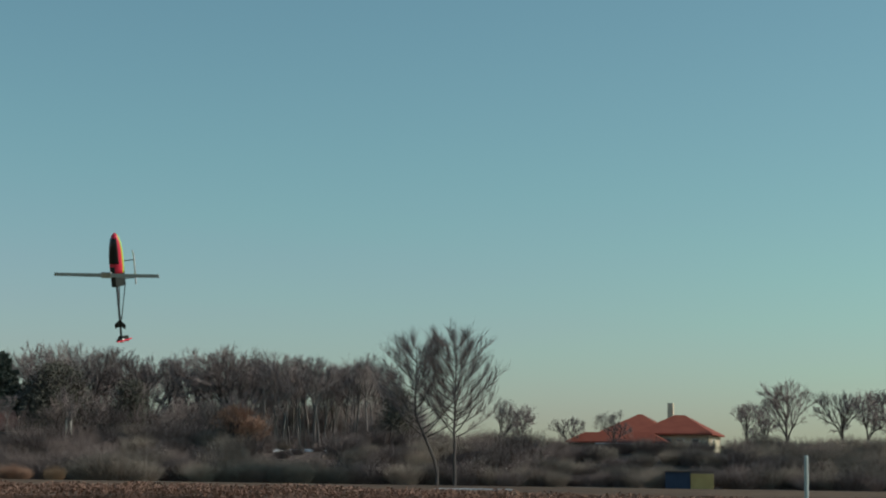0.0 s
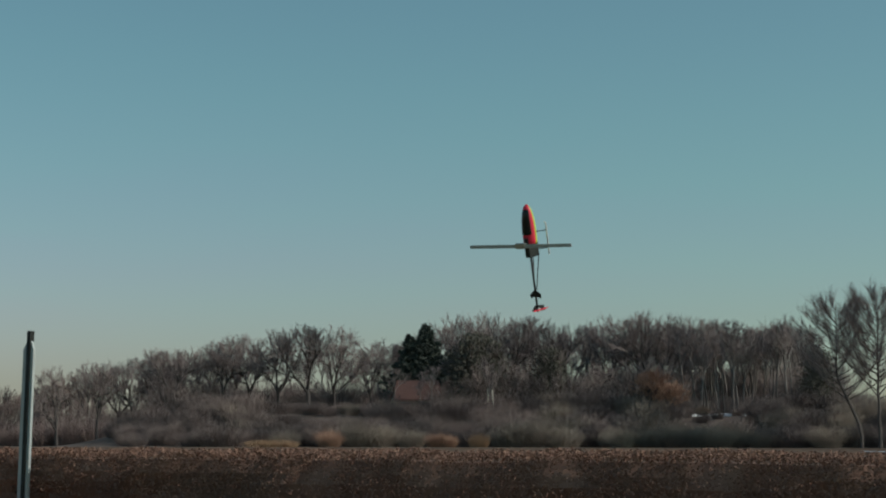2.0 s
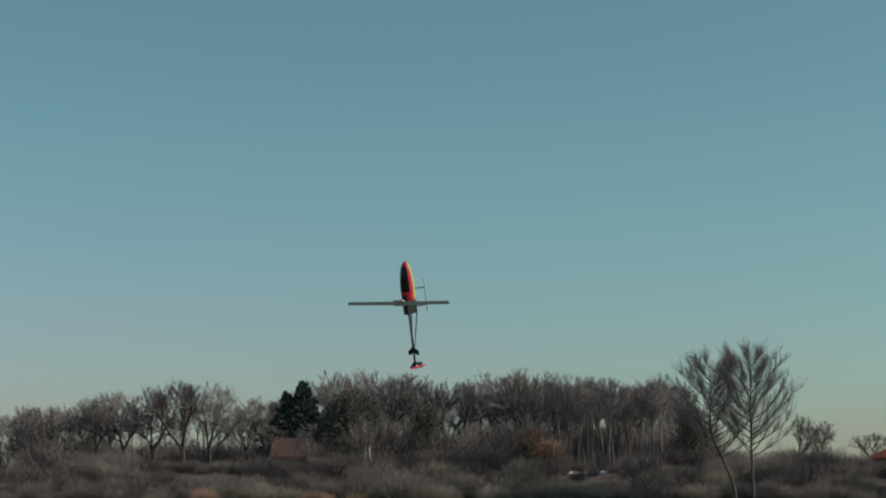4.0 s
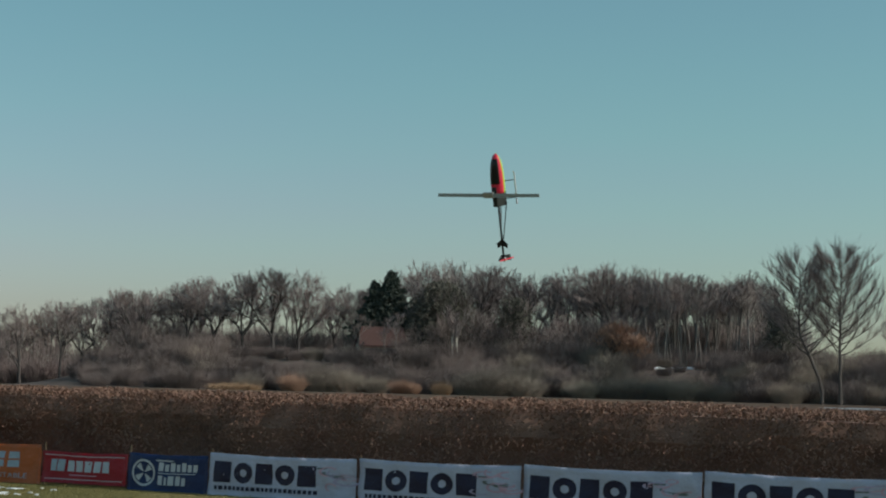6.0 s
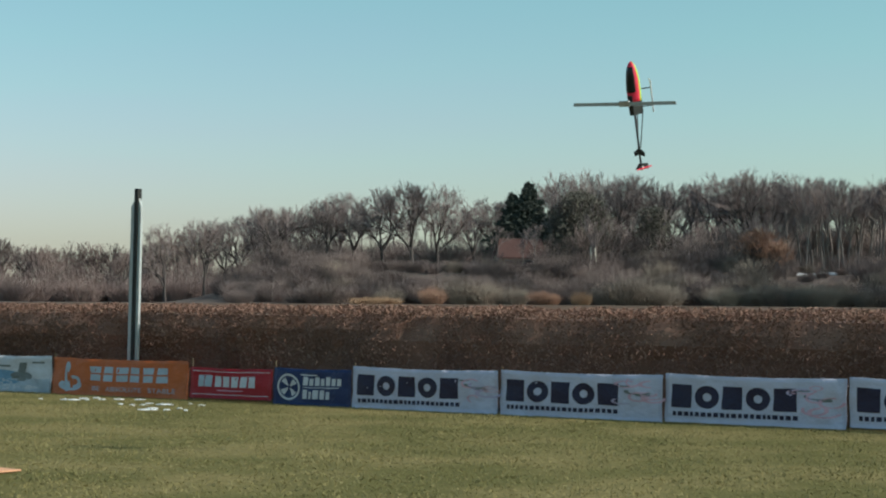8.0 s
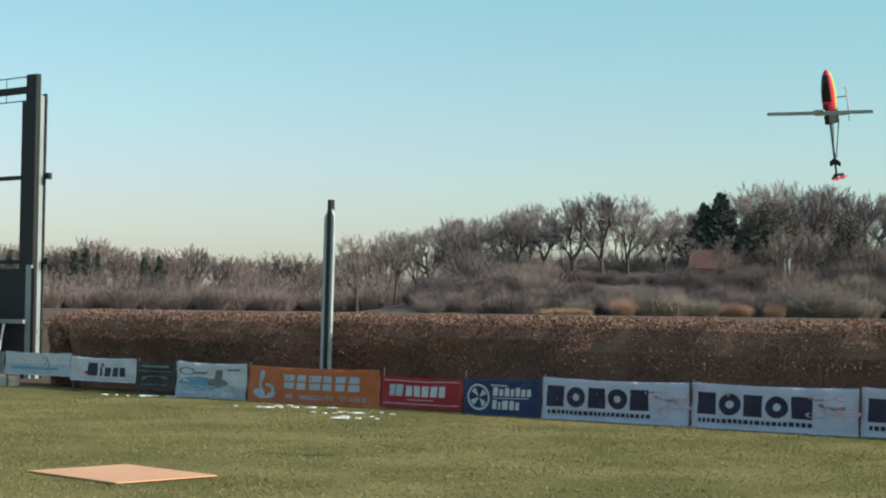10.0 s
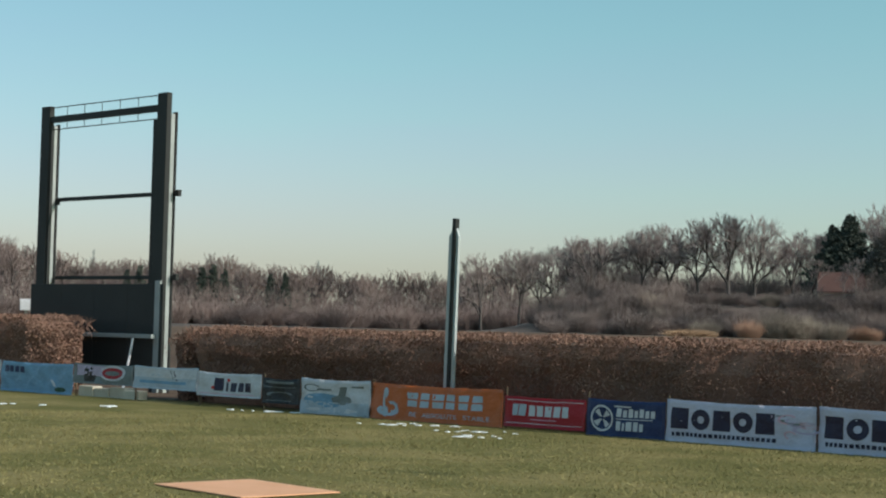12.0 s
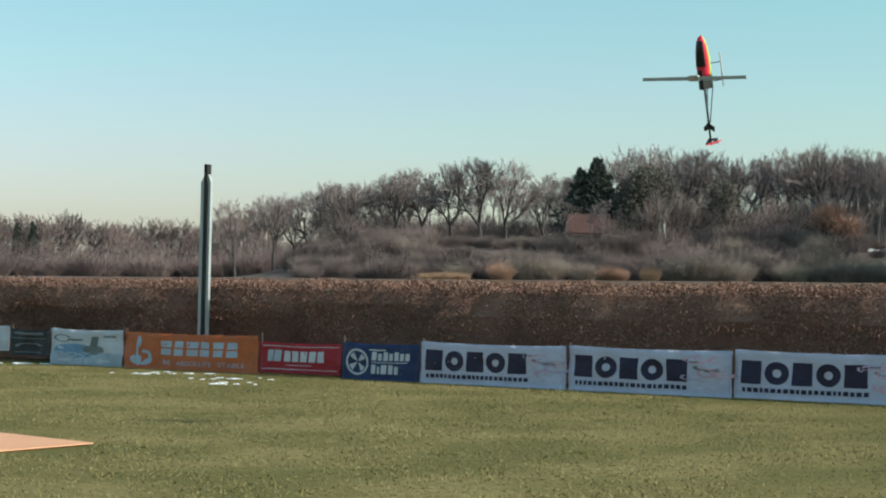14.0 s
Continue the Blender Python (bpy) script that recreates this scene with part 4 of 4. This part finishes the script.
board.matrix_world = Matrix.Translation((-6.45, 18.77, 0.012)) @ Matrix.Rotation(radians(-36.5), 4, "Z") @ Matrix.Rotation(radians(0.2), 4, "X")
tagged(board, "flat orange-tan plywood board lying on the grass", "board")

SNOW = material("old_snow", (0.72, 0.74, 0.76), (0.9, 0.91, 0.92), rough=0.7, scale=6, fine=40, bump=0.3)
drifts = []
rng = random.Random(41)
for cx, cy, n, spread in ((-17.2, 35.2, 7, 0.55), (-15.8, 35.6, 6, 0.4), (-12.4, 36.0, 5, 0.35), (-11.3, 35.8, 4, 0.3), (-7.9, 32.9, 9, 0.5), (-6.9, 31.4, 6, 0.4), (-6.05, 30.0, 5, 0.25), (-5.5, 31.4, 2, 0.2)):
    for _ in range(n):
        drifts.append((cx + rng.gauss(0, spread), cy + rng.gauss(0, 0.2), rng.choice((0.05, 0.07, 0.1, 0.14, 0.22))))
for i, (x, y, r) in enumerate(drifts):
    rng = random.Random(i + 400)
    s = Shape()
    n = 22
    s.v.append((0, 0, 0.018))
    for ring, zz in ((0.5, 0.034), (0.85, 0.02), (1.0, -0.012)):
        for j in range(n):
            a = 2 * math.pi * j / n
            q = 0.55 * r * ring * (0.7 + 1.1 * noise.noise((math.cos(a) * 1.9 + i * 3.1, math.sin(a) * 1.9, i)) + 0.4 * rng.random())
            s.v.append((math.cos(a) * q * 1.3, math.sin(a) * q * 0.42, zz * 0.6))
    for j in range(n):
        j2 = (j + 1) % n
        s.f.append((0, 1 + j, 1 + j2))
        for m_ in (0, n):
            s.f.append((1 + m_ + j, 1 + m_ + n + j, 1 + m_ + n + j2, 1 + m_ + j2))
    ob = tagged(part("snow_patch", s, SNOW, smooth=True), "thin melting patch of old snow on grass", "snow", "snow patches by the fence")
    ob.location = (x, y, 0)

SLAB = material("pale_stone", (0.42, 0.36, 0.29), (0.72, 0.66, 0.56), rough=0.9, scale=2.5, fine=22, bump=0.5)
for i in range(4):
    slab = bevelled(framed("stone_slab", SLAB, None, (0, 0, -0.05, 0.605, 0.3, 0.25 - 0.04 * (i % 2)), bevel=0), 0.03)
    slab.matrix_world = FM @ Matrix.Translation((-17.95 + 0.61 * i, 0.12 + 0.03 * (i % 3), 0))
    tagged(slab, "pale rough stone slab lying under a banner", "stone", "stone slabs under the fence")

# ---- buildings beyond the hedge ----
ROOF = material("red_roof_tiles", (0.20, 0.045, 0.03), (0.36, 0.10, 0.06), rough=0.85, scale=0.8, fine=5, bump=0.3)
ROOF_OLD = material("old_brown_roof_tiles", (0.07, 0.036, 0.032), (0.13, 0.07, 0.06), rough=0.9, scale=0.8, fine=5, bump=0.3)
PLASTER = material("cream_plaster", (0.56, 0.47, 0.34), (0.72, 0.63, 0.48), rough=0.9, scale=0.5, fine=5, bump=0.1)
# Dark timber tone, also used as painted shade on the house's wing front.
DARKWALL = material("dark_timber_and_shade", (0.05, 0.042, 0.035), (0.11, 0.09, 0.075), scale=0.8, fine=8)
GLASS = material("window_glass", (0.02, 0.024, 0.028), (0.05, 0.055, 0.06), rough=0.08, spec=0.6, bump=0)
OCHRE = material("ochre_paint", (0.42, 0.30, 0.12), (0.6, 0.45, 0.2), scale=1, fine=8)
BLUEWALL = material("blue_tarpaulin", (0.03, 0.045, 0.08), (0.06, 0.085, 0.14), scale=1, fine=8)


def facing(az, dist, turn=0.0, sink=0.0):
    """A frame on the ground at that place whose x runs to the right as seen from the eye."""
    p = on_ground(az, dist)
    return Matrix.Translation((p.x, p.y, p.z - sink)) @ Matrix.Rotation(radians(-az + turn), 4, "Z")


def hip_roof(x0, x1, y0, y1, z0, z1, inset, over=0.5):
    s = Shape()
    a, b, c, d = x0 - over, x1 + over, y0 - over, y1 + over
    ym = (c + d) / 2
    s.v += [(a, c, z0), (b, c, z0), (b, d, z0), (a, d, z0), (a + inset, ym, z1), (b - inset, ym, z1)]
    s.v += [(a, c, z0 - 0.18), (b, c, z0 - 0.18), (b, d, z0 - 0.18), (a, d, z0 - 0.18)]
    s.f += [(0, 1, 5, 4), (1, 2, 5), (2, 3, 4, 5), (3, 0, 4), (9, 8, 7, 6), (0, 6, 7, 1), (1, 7, 8, 2), (2, 8, 9, 3), (3, 9, 6, 0)]
    return s


house = thing("house", "low cream house with red hipped roofs behind scrub", "house", m=facing(20.9, 250, -12))
framed("wall", PLASTER, house, (-5.5, 0, -0.5, 9.0, 10, 3.0), bevel=0)
# The wing front lies in shadow; that shade is put into its colour.
framed("wing_wall", DARKWALL, house, (-10.2, -3.0, -0.5, 1.6, -0.02, 1.75), label="wing wall with its shade put into the dark colour", bevel=0)
part("roof", hip_roof(-6.5, 3.0, 0, 10, 3.0, 5.9, 5.0), ROOF, house)
part("roof", hip_roof(-1.0, 9.2, -0.6, 9, 2.98, 5.75, 4.9), ROOF, house)
part("wing_roof", hip_roof(-10.2, 3.2, -3.2, -0.3, 1.75, 3.1, 2.4), ROOF, house)
framed("gutter", WHITE, house, (-6.2, -3.85, 1.36, 0.9, -3.72, 1.56), label="white gutter board", bevel=0)
framed("chimney", PLASTER, house, (2.2, 5.0, 4.6, 3.0, 5.8, 7.5), label="grey plastered chimney", bevel=0.03)
for x in (2.6, 4.4, 6.6):
    w = framed("window", WHITE, house, (x, -0.06, 0.9, x + 1.1, -0.004, 2.3), bevel=0)
    framed("pane", GLASS, w, (x + 0.08, -0.075, 0.98, x + 1.02, -0.064, 2.22), bevel=0)
w = framed("window", WHITE, house, (9.004, 3.0, 0.9, 9.06, 4.6, 2.3), bevel=0)
framed("pane", GLASS, w, (9.064, 3.1, 0.98, 9.075, 4.5, 2.22), bevel=0)

cottage = thing("cottage", "small cottage with an old reddish-brown roof among trees", "house", m=facing(0.05, 230, 8))
framed("wall", PLASTER, cottage, (-3.0, 0, -1.0, 3.0, 5, 1.95), bevel=0)
s = Shape()
s.v += [(-3.4, -0.6, 1.75), (3.4, -0.6, 1.75), (3.0, 2.5, 4.3), (-2.6, 2.5, 4.3), (3.4, 5.6, 1.75), (-3.4, 5.6, 1.75)]
s.v += [(x, y, z - 0.2) for x, y, z in s.v]
s.f += [(0, 1, 2, 3), (3, 2, 4, 5), (7, 6, 9, 8), (8, 9, 11, 10), (0, 6, 7, 1), (5, 4, 10, 11), (1, 7, 8, 2), (2, 8, 10, 4), (0, 3, 9, 6), (3, 5, 11, 9)]
part("roof", s, ROOF_OLD, cottage)
for x in (-2.98, 2.98):
    s = Shape()
    s.face((x, 0, 1.95), (x, 5, 1.95), (x * 0.86, 2.5, 3.9))
    part("gable", s, DARKWALL, cottage, "dark boarded gable")
for x in (-2.2, 0.4):
    w = framed("window", WHITE, cottage, (x, -0.06, 0.4, x + 1.2, -0.004, 1.4), bevel=0)
    framed("pane", GLASS, w, (x + 0.1, -0.075, 0.5, x + 1.1, -0.064, 1.3), bevel=0)

shed = thing("shed", "small ochre and dark blue shed beside the field", "shed", m=facing(22.35, 205))
framed("wall", OCHRE, shed, (0.0, 0, -0.3, 2.6, 2.4, 1.75), bevel=0.02)
framed("side_wall", BLUEWALL, shed, (-2.9, 0.1, -0.3, -0.01, 2.3, 1.9), label="dark blue tarpaulin side", bevel=0.02)
s = Shape()
s.box(-3.0, -0.1, 1.91, 2.7, 2.5, 2.0)
part("roof", s, DARKWALL, shed)

box = bevelled(framed("white_box", WHITE, None, (-0.19, 0, 0, 0.19, 0.3, 0.36), bevel=0), 0.02)
box.matrix_world = facing(-26.1, 56) @ Matrix.Translation((0, 0, 2.12))
tagged(box, "white box on a stand behind the hedge", "box")
s = Shape()
s.box(-0.05, 0.2, -0.2, 0.05, 0.3, 2.13)
st = tagged(part("box_stand", s, STEEL_GREY), "thin grey stand under a white box", "stand")
st.matrix_world = facing(-26.1, 56)

rail_top = EYE.z + 100 * math.tan(radians(-0.13)) - on_ground(15.4, 100).z
rail = thing("running_rail", "white painted running rail out in the field", "rail", m=facing(15.4, 100))
s = Shape()
s.tube([Vector((-2.2, 0, rail_top)), Vector((0, 0.05, rail_top + 0.01)), Vector((2.2, 0, rail_top))], [0.045, 0.045, 0.045], 8)
part("bar", s, WHITE, rail)
for x in (-2.0, -0.2, 1.6):
    s = Shape()
    s.tube([Vector((x, 0.02, -0.2)), Vector((x, 0.02, rail_top))], [0.03, 0.03], 6)
    part("post", s, WHITE, rail)

for az, d, k in ((-24.05, 900, 1.0), (-16.85, 950, 1.0), (-15.4, 1300, 1.1)):
    p = on_ground(az, d)
    tower = thing("pylon", "thin grey lattice power pylon far away", "pylon", "power pylons on the horizon", Matrix.Translation(p) @ Matrix.Rotation(radians(-az + 20), 4, "Z"))
    top = 36.0 * k
    s = Shape()
    for sx in (-1, 1):
        for sy in (-1, 1):
            s.tube([Vector((2.4 * sx, 2.4 * sy, 0)), Vector((0.35 * sx, 0.35 * sy, top))], [0.09, 0.06], 3)
    for i in range(9):
        z0, z1 = top * i / 9, top * (i + 1) / 9
        w0, w1 = 2.4 - 2.05 * i / 9, 2.4 - 2.05 * (i + 1) / 9
        for sg in (-1, 1):
            s.tube([Vector((-w0, sg * w0, z0)), Vector((w1, sg * w1, z1))], [0.04, 0.04], 3)
            s.tube([Vector((sg * w0, w0, z0)), Vector((sg * w1, -w1, z1))], [0.04, 0.04], 3)
    part("mast", s, STEEL_GREY, tower)
    for z, w in ((top * 0.72, 6.5), (top * 0.85, 5.0)):
        s = Shape()
        s.tube([Vector((-w, 0, z)), Vector((0, 0, z + 1.0)), Vector((w, 0, z))], [0.08, 0.2, 0.08], 4)
        part("crossarm", s, STEEL_GREY, tower)

for i, (az, d, w) in enumerate(((8.9, 228, 1.6), (9.9, 229, 2.4), (10.6, 229, 1.4), (-8.9, 222, 1.5), (11.9, 216, 1.0))):
    s = Shape()
    n = 14
    s.v.append((0, 0, 0.16))
    for ring, z in ((0.6, 0.12), (1, -0.1)):
        for j in range(n):
            a = 2 * math.pi * j / n
            k = ring * (1 + 0.25 * noise.noise((math.cos(a) * 2, math.sin(a) * 2, i)))
            s.v.append((math.cos(a) * w * k, math.sin(a) * 0.9 * k, z + 0.2 * math.sin(a) * 0.9 * k))
    for j in range(n):
        j2 = (j + 1) % n
        s.f += [(0, 1 + j, 1 + j2), (1 + j, 1 + n + j, 1 + n + j2, 1 + j2)]
    ob = tagged(part("snow_drift", s, SNOW, smooth=True), "strip of old snow lying on the embankment", "snow", "snow drifts on the embankment")
    ob.matrix_world = facing(az, d)

# ---- the model helicopter, nose up and tail down ----
COAT_RED = paint("fluorescent_red", (0.82, 0.04, 0.085), rough=0.3, bump=0)
COAT_LIME = paint("lime_yellow", (0.55, 0.85, 0.04), rough=0.3, bump=0)
SMOKE = paint("smoked_canopy", (0.015, 0.016, 0.018), rough=0.15, bump=0)
CARBON = paint("carbon_black", (0.02, 0.022, 0.024), rough=0.4, bump=0)
BLADE = paint("rotor_blade", (0.42, 0.44, 0.44), rough=0.35, bump=0)
ALU = material("aluminium", (0.35, 0.35, 0.36), (0.6, 0.6, 0.62), rough=0.35, metal=0.8, scale=8, fine=60, bump=0)

spot = EYE + toward(3.72, 6.62, 20.8)
way = (spot - EYE).normalized()
side = way.cross(Vector((0, 0, 1))).normalized()
up = side.cross(way)
nose = (up * 0.985 - side * 0.12 - way * 0.12).normalized()
mast = -way * 0.76 - side * 0.65
mast = (mast - nose * mast.dot(nose)).normalized()
left = mast.cross(nose)
heli = thing("model_helicopter", "red and lime model helicopter hovering nose-up with black tail boom", "helicopter",
             m=Matrix.Translation(spot) @ Matrix((nose, left, mast)).transposed().to_4x4())


def hull(x):
    """Half width, top and bottom of the canopy at a station along its length."""
    t = (0.47 - x) / 0.47
    k = math.sin(math.pi * min(1, t ** 0.62) * 0.60) ** 0.8 if t > 0 else 0
    return 0.08 * k + 0.002, 0.08 * k + 0.002, -0.088 * k - 0.002


def canopy(name, mat, a0, a1, x0, x1, puff=1.0, label=""):
    s, n, m = Shape(), 14, 12
    for i in range(n + 1):
        x = x0 + (x1 - x0) * i / n
        w, t, b_ = hull(x)
        for j in range(m + 1):
            a = radians(a0 + (a1 - a0) * j / m)
            y, z = math.cos(a), math.sin(a)
            s.v.append((x, y * w * puff, (z * t if z > 0 else -z * b_) * puff + 0.02 * (0.47 - x)))
    for i in range(n):
        for j in range(m):
            a = i * (m + 1) + j
            s.f.append((a, a + 1, a + m + 2, a + m + 1))
    ob = part(name, s, mat, heli, label, smooth=True)
    mod = ob.modifiers.new("wall", "SOLIDIFY")
    mod.thickness = 0.004
    return ob


canopy("canopy_top", COAT_RED, -8, 188, 0.0, 0.468, label="fluorescent red canopy shell")
canopy("canopy_belly", COAT_LIME, 188, 352, 0.0, 0.468, label="lime yellow canopy underside")
canopy("windshield", SMOKE, 48, 150, 0.11, 0.41, 1.03, label="smoked black windshield")
framed("chassis", CARBON, heli, (-0.16, -0.035, -0.09, 0.08, 0.035, 0.09), bevel=0.01)
s = Shape()
s.tube([Vector((-0.1, 0, 0.03)), Vector((-0.80, 0, 0.03))], [0.014, 0.012], 12)
part("tail_boom", s, CARBON, heli, smooth=True)
for y in (-0.045, 0.045):
    s = Shape()
    s.tube([Vector((-0.12, y, -0.07)), Vector((-0.56, y * 0.35, 0.02))], [0.006, 0.006], 6)
    part("boom_strut", s, CARBON, heli)
s = Shape()
for y in (-1, 1):
    a = [Vector((-0.55, 0, 0.03)), Vector((-0.63, 0, 0.03)), Vector((-0.66, 0.075 * y, 0.03)), Vector((-0.61, 0.085 * y, 0.03))]
    k = len(s.v)
    s.v += [tuple(p + Vector((0, 0, z))) for z in (0, 0.004) for p in a]
    s.f += [(k, k + 1, k + 2, k + 3), (k + 7, k + 6, k + 5, k + 4)] + [(k + j, k + (j + 1) % 4, k + 4 + (j + 1) % 4, k + 4 + j) for j in range(4)]
part("stabiliser", s, CARBON, heli)
s = Shape()
a = [Vector((-0.76, 0.012, -0.11)), Vector((-0.83, 0.012, -0.12)), Vector((-0.80, 0.012, 0.12)), Vector((-0.74, 0.012, 0.05))]
s.v += [tuple(p + Vector((0, y, 0))) for y in (0, 0.004) for p in a]
s.f += [(0, 1, 2, 3), (7, 6, 5, 4)] + [(j, (j + 1) % 4, 4 + (j + 1) % 4, 4 + j) for j in range(4)]
part("tail_fin", s, CARBON, heli)
framed("tail_gearbox", ALU, heli, (-0.82, -0.03, 0.012, -0.775, 0.01, 0.048), bevel=0.004)
for sg in (-1, 1):
    s = Shape()
    s.box(-0.80, -0.05, 0.03, -0.785, -0.045, 0.03 + 0.13 * sg)
    part("tail_blade", s, COAT_RED, heli, "bright red tail rotor blade")
s = Shape()
s.tube([Vector((0, 0, 0.05)), Vector((0, 0, 0.21))], [0.008, 0.008], 8)
part("mast", s, ALU, heli)
framed("rotor_hub", ALU, heli, (-0.035, -0.075, 0.18, 0.035, 0.075, 0.205), bevel=0.006)
for sg in (-1, 1):
    s = Shape()
    pts = [(-0.024, 0.07), (0.019, 0.07), (0.022, 0.78), (-0.017, 0.79)]
    lo = [(x, y * sg, 0.19 + 0.02 * y) for x, y in pts]
    hi = [(x, y * sg, 0.197 + 0.02 * y) for x, y in pts]
    s.v += lo + hi
    s.f += [(0, 1, 2, 3), (7, 6, 5, 4)] + [(j, (j + 1) % 4, 4 + (j + 1) % 4, 4 + j) for j in range(4)]
    part("rotor_blade", s, BLADE, heli)
for y in (-0.11, 0.11):
    s = Shape()
    s.tube([Vector((-0.16, y, -0.18)), Vector((0.2, y, -0.18)), Vector((0.24, y, -0.16))], [0.009, 0.009, 0.006], 6)
    part("skid", s, WHITE, heli, "slim white landing skid")
for x in (-0.08, 0.13):
    s = Shape()
    s.tube([Vector((x, -0.11, -0.18)), Vector((x, -0.05, -0.09)), Vector((x, 0.05, -0.09)), Vector((x, 0.11, -0.18))], [0.006] * 4, 6)
    part("skid_strut", s, CARBON, heli)

# ---- grass on the near lawn ----
GRASS = material("grass_blades", (0.135, 0.122, 0.042), (0.33, 0.275, 0.12), rough=0.7, scale=0.45, fine=2.5, bump=0, spread=0.3)
rng = random.Random(77)
s = Shape()
for _ in range(52000):
    d = math.sqrt(rng.uniform(14.0 ** 2, 37.0 ** 2))
    az = rng.uniform(-30, 13)
    p = toward(az, 0, d)
    if beyond(p.x, p.y) > 0.35 or (abs(p.x + 6.4) < 1.05 and abs(p.y - 18.77) < 1.1 and abs((p.x + 6.4) * 0.595 + (p.y - 18.77) * 0.804) < 0.7):
        continue
    patch = 1 + 0.8 * noise.noise((p.x * 0.7, p.y * 0.7, 3))
    for _k in range(3):
        q = Vector((p.x + rng.gauss(0, 0.03), p.y + rng.gauss(0, 0.03), 0))
        a, h = rng.uniform(0, 6.28), rng.uniform(0.011, 0.027) * patch
        w = Vector((math.cos(a), math.sin(a), 0)) * rng.uniform(0.005, 0.010)
        lean = Vector((rng.gauss(0, 0.6), rng.gauss(0, 0.6), 1)) * h
        k = len(s.v)
        s.v += [tuple(q - w), tuple(q + w), tuple(q + lean)]
        s.f.append((k, k + 1, k + 2))
tagged(part("grass", s, GRASS), "short patchy green and straw-coloured grass", "grass", kind="stuff")
